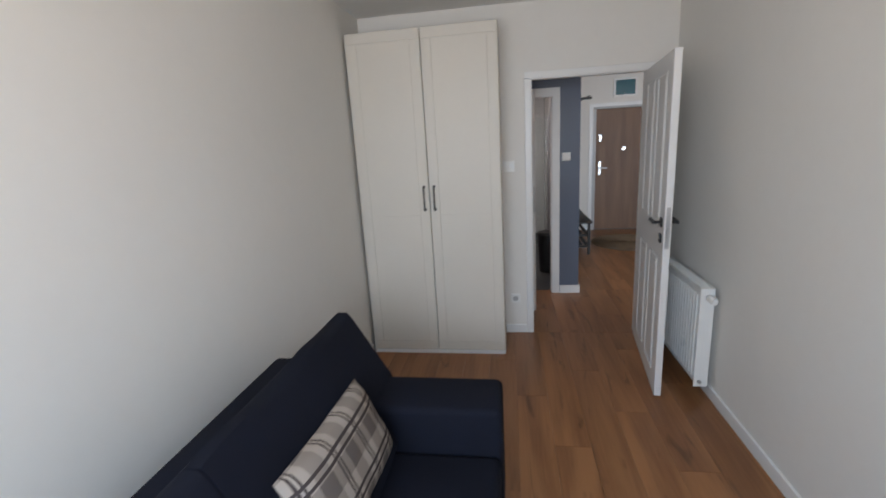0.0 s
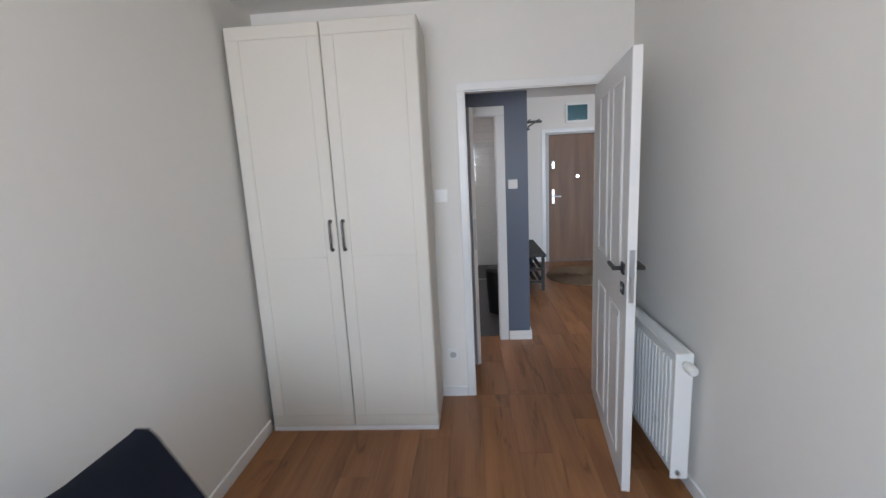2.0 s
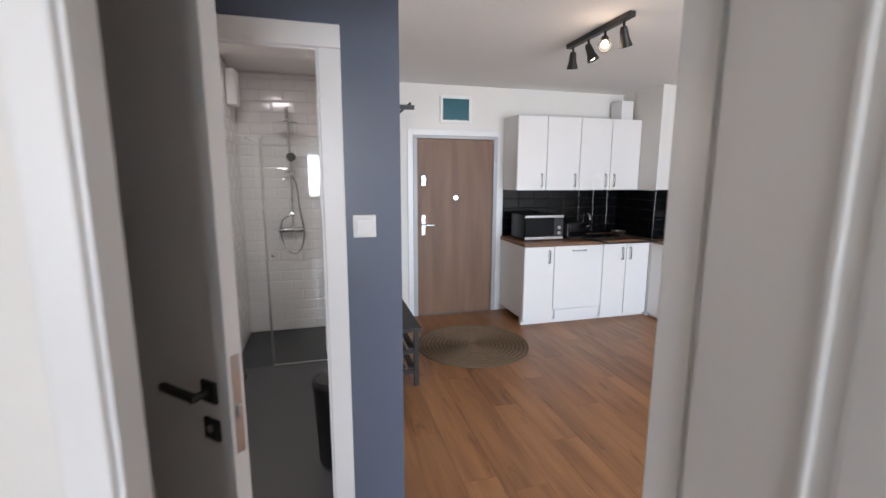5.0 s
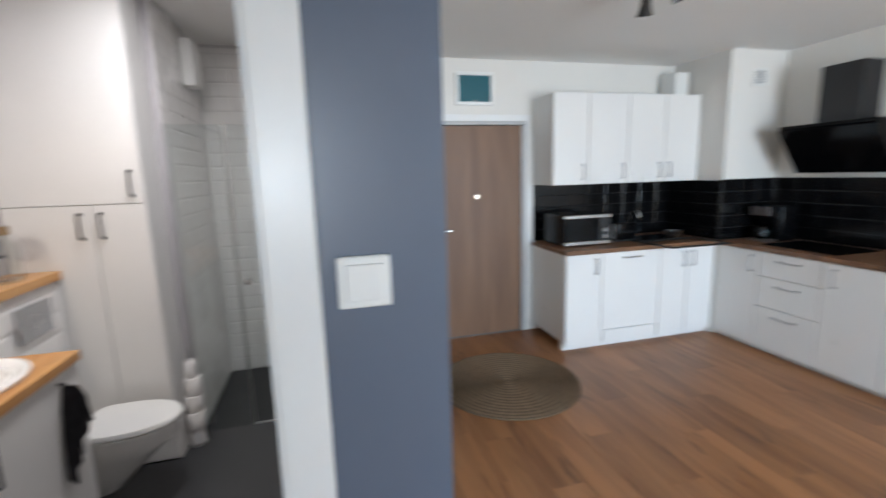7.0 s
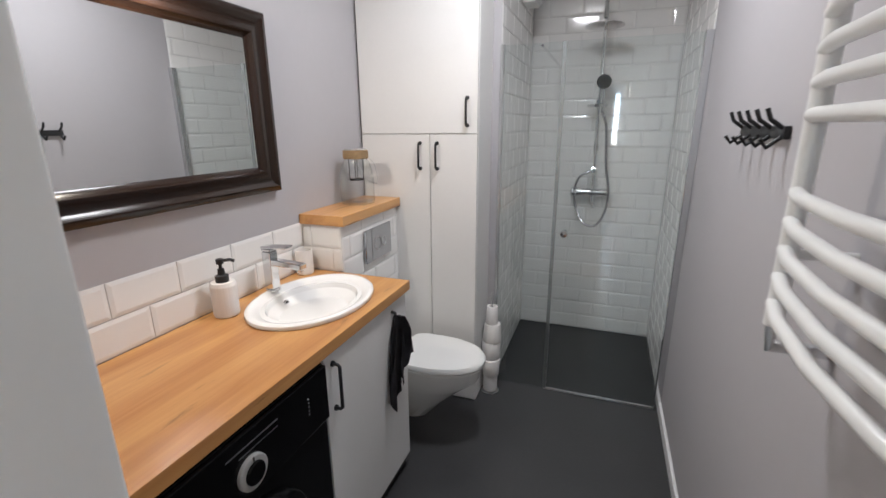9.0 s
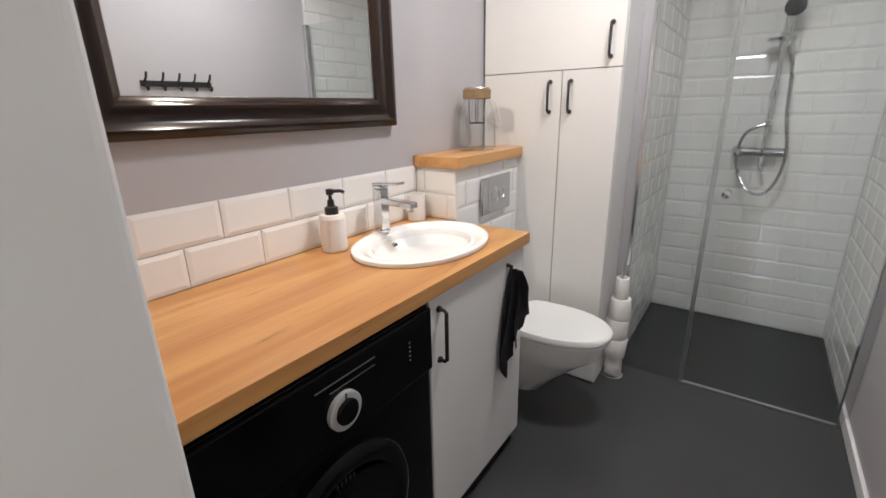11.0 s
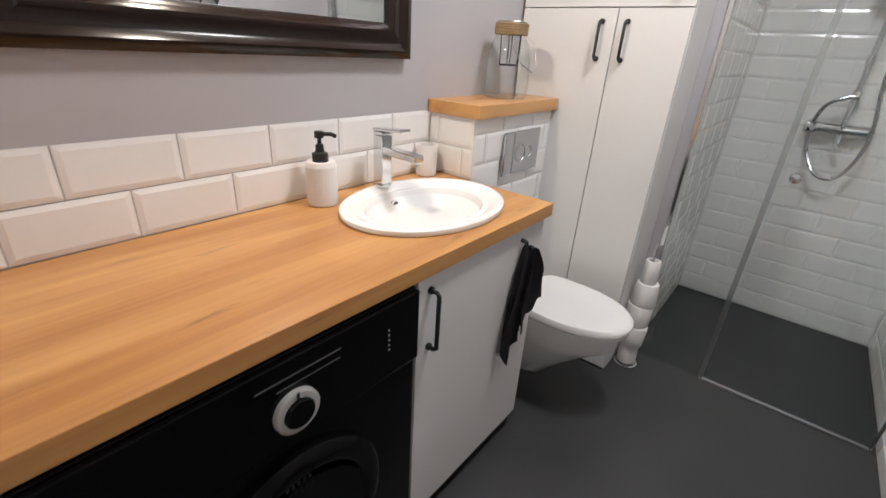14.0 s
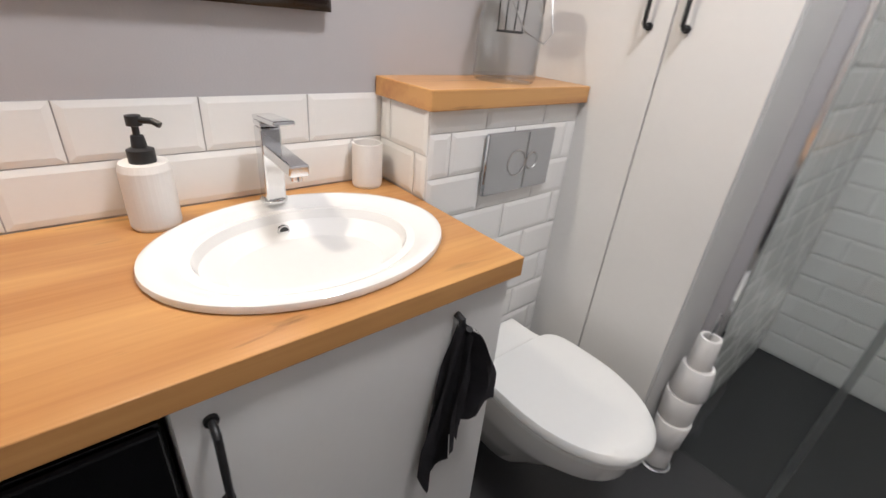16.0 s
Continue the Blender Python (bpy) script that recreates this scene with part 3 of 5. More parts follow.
# ---- bedroom ----
def wardrobe():
    w = thing("wardrobe", "cream two-door fitted wardrobe with dark bar handles", "wardrobe", (-0.4, 3.34, 0))
    x0, x1, y0, top = -0.93, 0.115, 3.14, 2.385
    for xa, xb in ((x0, x0 + 0.02), (x1 - 0.02, x1)):
        part("side_panel", boxm(xa, y0 + 0.022, 0.03, xb, 3.548, top), CREAM, w)
    part("top_panel", boxm(x0 + 0.0205, y0 + 0.022, top - 0.02, x1 - 0.0205, 3.548, top), CREAM, w)
    part("back_panel", boxm(x0 + 0.0205, 3.53, 0.03, x1 - 0.0205, 3.548, top - 0.0205), CREAM, w)
    part("plinth", boxm(x0, y0 - 0.002, 0.0, x1, 3.548, 0.029, 0.002), TRIM, w, "white plinth")
    mid = (x0 + x1) / 2
    for a, b, hx in ((x0 + 0.003, mid - 0.002, mid - 0.037), (mid + 0.002, x1 - 0.003, mid + 0.037)):
        d = part("door", boxm(a, y0, 0.033, b, y0 + 0.02, top - 0.003, 0.002), CREAM, w)
        part("door_rim", frame_ring(bmesh.new(), a + 0.0025, 0.034, b - 0.0025, top - 0.004, y0 - 0.0035, y0 - 0.0002, 0.07), CREAM, d)
        part("mid_rail", boxm(a + 0.0735, y0 - 0.002, 1.045, b - 0.0735, y0 - 0.0002, 1.11, 0.0012, 1), CREAM, d)
        h = bar_handle(d, (hx, y0 - 0.003, 1.235), (0, 0, 1), 0.165, (0, -1, 0), 0.007, DARKSTEEL)
        h["label"] = "dark metal bar handle"
    return w


wardrobe()
tagged(part("filler_panel", boxm(-0.944, 3.165, 0.0, -0.932, 3.548, 2.385), CREAM), "cream filler strip between wardrobe and wall", "panel")


def sofa():
    s = thing("sofa", "dark blue fabric sofa bed against the wall", "sofa", (-0.4, 0.8, 0))
    y0, y1 = -0.22, 1.735
    part("base", boxm(-0.82, y0 + 0.02, 0.10, 0.10, y1 - 0.02, 0.29, 0.03, 3), SOFA, s, "", True)
    part("seat", boxm(-0.52, y0 + 0.26, 0.285, 0.118, y1 - 0.262, 0.43, 0.035, 4), SOFA, s, "", True)
    for a, b in ((y1 - 0.26, y1), (y0, y0 + 0.26)):
        part("armrest", boxm(-0.50, a, 0.09, 0.125, b, 0.615, 0.03, 4), SOFA, s, "", True)
    for a, b in ((0.78, y1 + 0.02), (y0 + 0.2, 0.775)):
        bm = bmesh.new()
        prof = [(-0.34, 0.40), (-0.30, 0.46), (-0.545, 0.885), (-0.565, 0.905), (-0.605, 0.905), (-0.63, 0.885), (-0.66, 0.62), (-0.55, 0.38)]
        n = 14
        rows = []
        for i in range(n + 1):
            y = a + (b - a) * i / n
            k = 0.012 * math.sin(math.pi * i / n)
            rows.append([bm.verts.new((px + k * (1 if j in (1, 2) else 0), y, pz + 0.01 * math.sin(i * 0.9) * (j in (3, 4)))) for j, (px, pz) in enumerate(prof)])
        for r0, r1 in zip(rows, rows[1:]):
            for j in range(len(prof)):
                bm.faces.new((r0[j], r0[(j + 1) % len(prof)], r1[(j + 1) % len(prof)], r1[j]))
        bm.faces.new(rows[0])
        bm.faces.new(rows[-1][::-1])
        part("backrest", bm, SOFA, s, "", True)
    part("back_frame", boxm(-0.80, y0 + 0.1, 0.25, -0.672, y1 - 0.20, 0.80, 0.02, 3), SOFA, s, "", True)
    for x in (-0.7, 0.02):
        for y in (y0 + 0.1, y1 - 0.1):
            part("leg", cylm((x, y, 0), (x, y, 0.105), 0.02, 0.026), BLACK, s)
    return s


sofa()


def cushion():
    n = 22
    bm = bmesh.new()
    grids = []
    for s in (-1, 1):
        g = []
        for i in range(n + 1):
            row = []
            for j in range(n + 1):
                u, v = 2 * i / n - 1, 2 * j / n - 1
                puff = max(0.0, (1 - u ** 4) * (1 - v ** 4)) ** 0.55
                pin = 1 - 0.06 * (1 - abs(u * v))
                w = 0.004 * noise.noise(Vector((u * 3, v * 3, s * 2)))
                row.append(bm.verts.new((u * 0.150 * pin, v * 0.285 * pin, s * (0.062 * puff + w * puff))))
            g.append(row)
        grids.append(g)
        for i in range(n):
            for j in range(n):
                q = (g[i][j], g[i + 1][j], g[i + 1][j + 1], g[i][j + 1])
                bm.faces.new(q if s > 0 else q[::-1])
    bmesh.ops.remove_doubles(bm, verts=bm.verts, dist=0.0006)
    c = part("cushion", bm, PLAID, None, "", True)
    c.matrix_basis = pose(-0.365, 1.13, 0.655, 0, 64, 0) @ pose(0, 0, 0, 0, 0, -3)
    return tagged(c, "checked cream and brown cushion leaning on the sofa back", "cushion")


cushion()


def panel_radiator():
    r = thing("radiator", "white steel panel radiator under the open door", "radiator", (1.31, 3.0, 0))
    x0, x1, y0, y1, z0, z1 = 1.255, 1.335, 2.59, 3.42, 0.085, 0.715
    bm = bmesh.new()
    box(bm, x0 + 0.008, y0 + 0.012, z0 + 0.02, x0 + 0.016, y1 - 0.012, z1 - 0.02, 0.002, 1)
    k = y0 + 0.05
    while k < y1 - 0.05:
        part("rib", boxm(x0, k, z0 + 0.05, x0 + 0.0085, k + 0.024, z1 - 0.05, 0.004, 2), PLASTIC, r)
        k += 0.04
    part("front_panel", bm, PLASTIC, r)
    part("rear_panel", boxm(x1 - 0.014, y0 + 0.012, z0 + 0.02, x1 - 0.004, y1 - 0.012, z1 - 0.02, 0.002, 1), PLASTIC, r)
    for y in (y0, y1 - 0.01):
        part("side_cover", boxm(x0, y, z0, x1, y + 0.01, z1 - 0.002, 0.003), PLASTIC, r)
    bm = bmesh.new()
    box(bm, x0, y0, z1 - 0.012, x0 + 0.012, y1, z1, 0.003, 1)
    box(bm, x1 - 0.012, y0, z1 - 0.012, x1, y1, z1, 0.003, 1)
    k = y0 + 0.01
    while k < y1 - 0.01:
        box(bm, x0 + 0.012, k, z1 - 0.01, x1 - 0.012, k + 0.006, z1 - 0.002)
        k += 0.018
    part("top_grille", bm, PLASTIC, r)
    v = part("valve_body", cylm((1.298, y0 - 0.018, z1 - 0.05), (1.298, y0 + 0.004, z1 - 0.05), 0.014), STEEL, r)
    part("thermostat_head", lathem([(0.0, 0.0), (0.018, 0.0), (0.022, 0.008), (0.023, 0.05), (0.019, 0.058), (0.0, 0.06)], seg=24), PLASTIC, v, "white thermostat head", True)
    v.children[0].matrix_parent_inverse = Matrix()
    v.children[0].matrix_basis = pose(1.298, y0 - 0.012, z1 - 0.05, 98, 0, 8)
    part("bottom_plug", cylm((1.285, y0 - 0.012, z0 + 0.035), (1.285, y0 + 0.004, z0 + 0.035), 0.011), STEEL, r)
    for y in (y0 + 0.12, y1 - 0.12):
        part("wall_bracket", boxm(x1 - 0.004, y - 0.02, 0.2, 1.372, y + 0.02, 0.62), PLASTIC, r)
    for y in (y1 - 0.06, y1 - 0.11):
        part("pipe", cylm((1.295, y, 0.0), (1.295, y, z0 + 0.03), 0.008), STEEL, r)
    return r


panel_radiator()


# ---- living room and kitchen ----
def kitchen_front(parent, a0, a1, z0, z1, plane, axis, handle=None, name="door"):
    """A front lying in the plane y=plane (axis x) or x=plane (axis y), with its handle (along, z, upright, length)."""
    g = 0.0025
    if axis == "x":
        d = part(name, boxm(a0 + g, plane, z0 + g, a1 - g, plane + 0.018, z1 - g, 0.002, 1), KWHITE, parent)
    else:
        d = part(name, boxm(plane, a0 + g, z0 + g, plane + 0.018, a1 - g, z1 - g, 0.002, 1), KWHITE, parent)
    for h in handle or ():
        c, z, upright, ln = h
        at = (c, plane, z) if axis == "x" else (plane, c, z)
        ax = (0, 0, 1) if upright else ((1, 0, 0) if axis == "x" else (0, 1, 0))
        bar_handle(d, at, ax, ln, (0, -1, 0) if axis == "x" else (-1, 0, 0), 0.006, STEEL)
    return d


def base_unit(a0, a1, axis, fronts, label):
    u = thing("base_cabinet", label, "cabinet", ((a0 + a1) / 2, 7.45, 0) if axis == "x" else (4.5, (a0 + a1) / 2, 0), "kitchen base cabinets")
    if axis == "x":
        part("body", boxm(a0, 7.17, 0.075, a1, 7.797, 0.862), KWHITE, u)
        part("plinth", boxm(a0 + (0.001), 7.165 + 0.03, 0.0, a1 - 0.001, 7.25, 0.0745), KWHITE, u)
    else:
        part("body", boxm(4.19, a0, 0.075, 4.797, a1, 0.862), KWHITE, u)
        part("plinth", boxm(4.22, a0 + 0.001, 0.0, 4.3, a1 - 0.001, 0.0745), KWHITE, u)
    for name, b0, b1, z0, z1, h in fronts:
        kitchen_front(u, b0, b1, z0, z1, 7.15 if axis == "x" else 4.17, axis, h, name)
    return u


base_unit(2.61, 2.96, "x", [("door", 2.61, 2.96, 0.04, 0.862, [(2.90, 0.75, True, 0.13)])], "white kitchen base cabinet with one door")
base_unit(2.962, 3.56, "x", [("appliance_front", 2.962, 3.56, 0.165, 0.862, [(3.26, 0.81, False, 0.16)]), ("kick_panel", 2.99, 3.53, 0.05, 0.16, None)], "white integrated dishwasher front with long handle")
base_unit(3.562, 4.165, "x", [("door", 3.562, 3.86, 0.04, 0.862, [(3.81, 0.75, True, 0.13)]), ("door", 3.863, 4.165, 0.04, 0.862, [(3.91, 0.75, True, 0.13)])], "white kitchen sink cabinet with two doors")
base_unit(6.72, 7.126, "y", [("door", 6.72, 7.126, 0.04, 0.862, [(6.78, 0.75, True, 0.13)])], "white kitchen corner cabinet with one door")
base_unit(6.22, 6.718, "y", [("drawer", 6.22, 6.718, 0.66, 0.862, [(6.47, 0.80, False, 0.16)]), ("drawer", 6.22, 6.718, 0.40, 0.657, [(6.47, 0.59, False, 0.16)]), ("drawer", 6.22, 6.718, 0.04, 0.397, [(6.47, 0.33, False, 0.16)])], "white kitchen cabinet with three drawers")
base_unit(5.80, 6.218, "y", [("door", 5.80, 6.218, 0.04, 0.862, [(6.14, 0.75, True, 0.13)])], "white kitchen base cabinet with one door")
base_unit(5.36, 5.798, "y", [("door", 5.36, 5.798, 0.04, 0.862, [(5.44, 0.75, True, 0.13)])], "white kitchen end cabinet with one door")
wt = tagged(part("worktop", box(boxm(2.60, 7.135, 0.864, 4.168, 7.797, 0.902, 0.003), 4.155, 5.345, 0.864, 4.797, 7.128, 0.902, 0.003), KTOP), "brown wood-grain laminate worktop", "worktop")


def wall_unit(a0, a1, hx, label):
    u = thing("wall_cabinet", label, "cabinet", ((a0 + a1) / 2, 7.6, 1.45), "kitchen wall cabinets")
    part("body", boxm(a0, 7.44, 1.45, a1, 7.798, 2.24), KWHITE, u)
    kitchen_front(u, a0, a1, 1.447, 2.243, 7.42, "x", [(hx, 1.56, True, 0.13)])


wall_unit(2.62, 2.97, 2.915, "white kitchen wall cabinet beside the entrance door")
wall_unit(2.971, 3.38, 3.325, "white kitchen wall cabinet with one door")
wall_unit(3.381, 3.775, 3.72, "white kitchen wall cabinet with one door")
wall_unit(3.776, 4.165, 3.83, "white kitchen wall cabinet beside the shaft")

db = tagged(part("duct_box", boxm(3.98, 7.56, 2.246, 4.14, 7.76, 2.47, 0.006), PLASTIC), "small white plastic box on the wall cabinets", "box")


def hood():
    h = thing("cooker_hood", "black slanted glass cooker hood on the wall", "cooker hood", (4.7, 6.5, 1.9))
    bm = bmesh.new()
    y0, y1 = 6.17, 6.87
    prof = [(4.795, 1.50), (4.70, 1.50), (4.44, 1.86), (4.45, 1.885), (4.795, 1.885)]
    ra = [bm.verts.new((x, y0, z)) for x, z in prof]
    rb = [bm.verts.new((x, y1, z)) for x, z in prof]
    for j in range(5):
        bm.faces.new((ra[j], ra[(j + 1) % 5], rb[(j + 1) % 5], rb[j]))
    bm.faces.new(ra[::-1])
    bm.faces.new(rb)
    part("body", bm, BLACKGLOSS, h)
    part("chimney", boxm(4.59, 6.38, 1.883, 4.797, 6.68, 2.33, 0.004), BLACK, h)
    g = part("glass_panel", boxm(-0.008, y0 - 0.004, 0.0, 0.0, y1 + 0.004, 0.43, 0.002), BLACKGLOSS, h)
    g.matrix_parent_inverse = h.matrix_basis.inverted()
    g.matrix_basis = pose(4.69, 0, 1.50, 0, -35.8, 0)


hood()
sc = thing("wall_lamp", "small black wall lamp in the kitchen", "lamp", (4.75, 5.75, 1.85))
part("mount", cylm((4.798, 5.75, 1.9), (4.775, 5.75, 1.9), 0.045), BLACK, sc)
part("arm", tubem([(4.78, 5.75, 1.9), (4.72, 5.75, 1.91), (4.70, 5.76, 1.88)], 0.01), BLACK, sc)
part("shade", lathem([(0.025, 0.1), (0.045, 0.09), (0.06, 0.0), (0.056, 0.0), (0.04, 0.085), (0.0, 0.085)], (4.70, 5.77, 1.79), 24), BLACK, sc, "", True)

mw = thing("microwave_oven", "silver and black microwave oven on the worktop", "microwave", (2.93, 7.5, 0.9))
part("body", boxm(2.68, 7.33, 0.912, 3.15, 7.68, 1.185, 0.006), BLACKGLOSS, mw)
part("door", boxm(2.688, 7.312, 0.95, 3.03, 7.329, 1.15, 0.004), BLACKGLOSS, mw)
part("control_panel", boxm(3.035, 7.312, 0.95, 3.143, 7.329, 1.15, 0.004), BLACK, mw)
part("trim_strip", boxm(2.684, 7.308, 1.153, 3.146, 7.329, 1.182, 0.004), STEEL, mw)
part("trim_strip", boxm(2.684, 7.308, 0.915, 3.146, 7.329, 0.947, 0.004), STEEL, mw)
part("dial", cylm((3.09, 7.312, 0.985), (3.09, 7.298, 0.985), 0.018), STEEL, mw)
part("dial", cylm((3.09, 7.312, 1.045), (3.09, 7.298, 1.045), 0.018), STEEL, mw)
for x in (2.72, 3.11):
    for y in (7.38, 7.63):
        part("foot", cylm((x, y, 0.902), (x, y, 0.914), 0.012), BLACK, mw)

tp = thing("kitchen_tap", "chrome kitchen tap behind the sink", "tap", (3.62, 7.66, 0.9))
part("spout", tubem([(3.62, 7.68, 0.9), (3.62, 7.68, 1.1), (3.62, 7.66, 1.15), (3.62, 7.60, 1.17), (3.62, 7.54, 1.15), (3.62, 7.53, 1.1)], 0.011), CHROME, tp, "", True)
part("base", lathem([(0.026, 0), (0.026, 0.03), (0.014, 0.05)], (3.62, 7.68, 0.902), 20), CHROME, tp)
part("lever", tubem([(3.645, 7.68, 0.98), (3.70, 7.67, 1.01)], 0.007), CHROME, tp)
sk = thing("kitchen_sink", "black inset kitchen sink in the worktop", "sink", (3.75, 7.45, 0.9))
part("rim", frame_ring(bmesh.new(), 0, 0, 0.62, 0.42, 0.0, 0.012, 0.035), BLACK, sk)
sk.children[0].matrix_basis = pose(-0.35, -0.18, 0.013, 90, 0, 0) @ Matrix()
sk.children[0].matrix_parent_inverse = Matrix()
part("bowl_floor", boxm(3.43, 7.30, 0.9025, 3.99, 7.66, 0.9045), BLACKGLOSS, sk)

to = thing("toaster", "black toaster with steel side on the worktop", "toaster", (3.35, 7.5, 0.9))
part("body", boxm(3.28, 7.42, 0.915, 3.52, 7.56, 1.08, 0.02, 3), BLACKGLOSS, to, "", True)
part("side_panel", boxm(3.276, 7.435, 0.925, 3.282, 7.545, 1.065, 0.002), STEEL, to)
part("base", boxm(3.285, 7.425, 0.902, 3.515, 7.555, 0.916), BLACK, to)
bw = tagged(part("bowl", lathem([(0.0, 0.004), (0.04, 0.0), (0.05, 0.0), (0.085, 0.055), (0.082, 0.057), (0.045, 0.012), (0.0, 0.01)], (4.0, 7.5, 0.902), 28), STEEL, None, "", True), "small steel bowl on the worktop", "bowl")
cm = thing("coffee_machine", "black coffee machine with steel panels in the corner", "coffee machine", (4.52, 6.95, 0.9))
part("body", boxm(4.50, 6.82, 0.902, 4.70, 7.05, 1.22, 0.012, 3), BLACKGLOSS, cm, "", True)
part("head", boxm(4.40, 6.83, 1.12, 4.505, 7.04, 1.22, 0.01, 2), BLACKGLOSS, cm)
part("front_panel", boxm(4.395, 6.85, 1.135, 4.401, 7.02, 1.21, 0.002), STEEL, cm)
part("jug", lathem([(0.0, 0), (0.05, 0), (0.058, 0.05), (0.045, 0.1), (0.04, 0.11)], (4.44, 6.935, 0.925), 24), DRUMGLASS, cm, "", True)
part("drip_tray", boxm(4.38, 6.85, 0.902, 4.502, 7.02, 0.922, 0.004), STEEL, cm)
hb = tagged(part("hob", boxm(4.26, 6.2, 0.9025, 4.72, 6.78, 0.909, 0.002), BLACKGLOSS), "black glass induction hob in the worktop", "hob")
for y, h in ((6.02, 0.10), (5.88, 0.09)):
    j = thing("storage_jar", "small dark glass jar with steel lid", "jar", (4.6, y, 0.9), "storage jars")
    part("jar", lathem([(0.035, 0), (0.038, 0.01), (0.038, h), (0.03, h + 0.005)], (4.6, y, 0.902), 20), BLACKGLOSS, j, "", True)
    part("lid", lathem([(0.034, 0), (0.034, 0.018), (0.0, 0.02)], (4.6, y, 0.902 + h + 0.004), 20), STEEL, j)

fb = thing("fuse_box", "flush fuse box with smoked teal door over the entrance", "fuse box", (2.03, 7.8, 2.32))
part("frame", frame_ring(bmesh.new(), 1.855, 2.18, 2.215, 2.465, 7.775, 7.7985, 0.03), PLASTIC, fb)
part("door", boxm(1.884, 7.782, 2.209, 2.186, 7.7985, 2.436, 0.003), TEAL, fb)
part("latch", boxm(2.02, 7.778, 2.214, 2.05, 7.783, 2.222), GREYTRIM, fb)

vg = thing("vent_grille", "small white vent grille on the kitchen shaft", "vent", (4.5, 7.13, 2.35))
part("frame", frame_ring(bmesh.new(), 4.41, 2.27, 4.56, 2.42, 7.118, 7.1295, 0.018), PLASTIC, vg)
for k in range(5):
    part("slat", boxm(4.43, 7.121, 2.296 + k * 0.022, 4.54, 7.129, 2.308 + k * 0.022), GREYTRIM, vg)


def track():
    t = thing("track_light", "black ceiling track lamp with three spots, one lit", "ceiling lamp", (2.43, 5.8, H))
    part("rail", boxm(2.405, 5.42, H - 0.035, 2.45, 6.14, H, 0.004), BLACK, t)
    for y, tip in ((6.08, (0.02, 0.035)), (5.88, (0.04, -0.03)), (5.69, (-0.08, -0.12)), (5.5, (0.05, 0.03))):
        s = part("spot", tubem([(2.43, y, H - 0.03), (2.43, y, H - 0.085)], 0.008), BLACK, t)
        d = Vector((tip[0], tip[1], -0.12)).normalized()
        q = d.to_track_quat("-Z", "Y").to_matrix().to_4x4()
        bm = lathem([(0.0, 0.02), (0.018, 0.018), (0.024, 0.0), (0.028, -0.05), (0.043, -0.10), (0.040, -0.10), (0.024, -0.05), (0.0, -0.045)], seg=24)
        bm.transform(Matrix.Translation((2.43, y, H - 0.085)) @ q)
        part("spot_head", bm, BLACK, s, "", True)
        bm = lathem([(0.0, -0.06), (0.02, -0.065), (0.025, -0.085), (0.0, -0.097)], seg=20)
        bm.transform(Matrix.Translation((2.43, y, H - 0.085)) @ q)
        part("bulb", bm, BULB if y in (5.69, 5.88) else PLASTIC, s, "", True)


track()


def rug():
    r = thing("rug", "round braided brown jute rug on the laminate", "rug", (1.92, 6.79, 0))
    part("pad", lathem([(0.0, 0.004), (0.0001, 0.004), (0.525, 0.004), (0.53, 0.0)], (1.92, 6.79, 0.0015), 72), RUG, r)
    for k in range(27):
        rad = 0.522 - k * 0.0192
        pts = [(1.92 + rad * math.cos(a), 6.79 + rad * math.sin(a), 0.0075) for a in [2 * math.pi * i / 56 for i in range(56)]]
        part("braid", tubem(pts, 0.0088, 6, True), RUG if k % 2 else RUGLINE, r, "", True)


rug()


def bench():
    b = thing("hall_bench", "black-brown hall bench with shoe shelves and coat rack", "bench", (1.08, 6.6, 0))
    x0, x1, y0, y1 = 0.905, 1.27, 6.10, 7.26
    part("seat", boxm(x0, y0, 0.435, x1, y1, 0.465, 0.004), DARKWOOD, b)
    for x in (x0 + 0.02, x1 - 0.04):
        for y in (y0 + 0.02, y1 - 0.04):
            part("leg", boxm(x - 0.018, y - 0.018, 0.0, x + 0.018, y + 0.018, 0.434, 0.002), DARKWOOD, b)
    for z in (0.13, 0.29):
        for k in range(4):
            xs = x0 + 0.045 + k * 0.075
            part("slat", boxm(xs, y0 + 0.04, z, xs + 0.05, y1 - 0.06, z + 0.014, 0.002), DARKWOOD, b)
        for y in (y0 + 0.02, y1 - 0.04):
            part("shelf_rail", boxm(x0 + 0.04, y - 0.012, z - 0.03, x1 - 0.06, y + 0.012, z - 0.001, 0.002), DARKWOOD, b)
    for y in (y0 + 0.02, y1 - 0.04):
        part("post", boxm(0.88, y - 0.02, 0.0, 0.904, y + 0.02, 2.2, 0.002), BLACK, b)
    for z in (1.55, 1.75, 2.15):
        part("back_rail", boxm(0.8815, y0 + 0.041, z - 0.04, 0.901, y1 - 0.061, z + 0.04, 0.002), BLACK, b)
    for y in (y0 + 0.02, y1 - 0.04):
        part("shelf_bracket", boxm(0.905, y - 0.012, 2.055, 1.23, y + 0.012, 2.085, 0.002), BLACK, b)
        part("bracket_brace", tubem([(0.905, y, 1.93), (1.05, y, 2.055)], 0.006), BLACK, b)
    for k in range(3):
        part("hat_rail", tubem([(0.98 + k * 0.11, y0 + 0.01, 2.095), (0.98 + k * 0.11, y1 - 0.03, 2.095)], 0.009), BLACK, b)
    for k in range(4):
        y = y0 + 0.2 + k * 0.24
        part("coat_hook", tubem([(0.9, y, 1.76), (0.95, y, 1.74), (0.965, y, 1.77)], 0.006), BLACK, b)


bench()


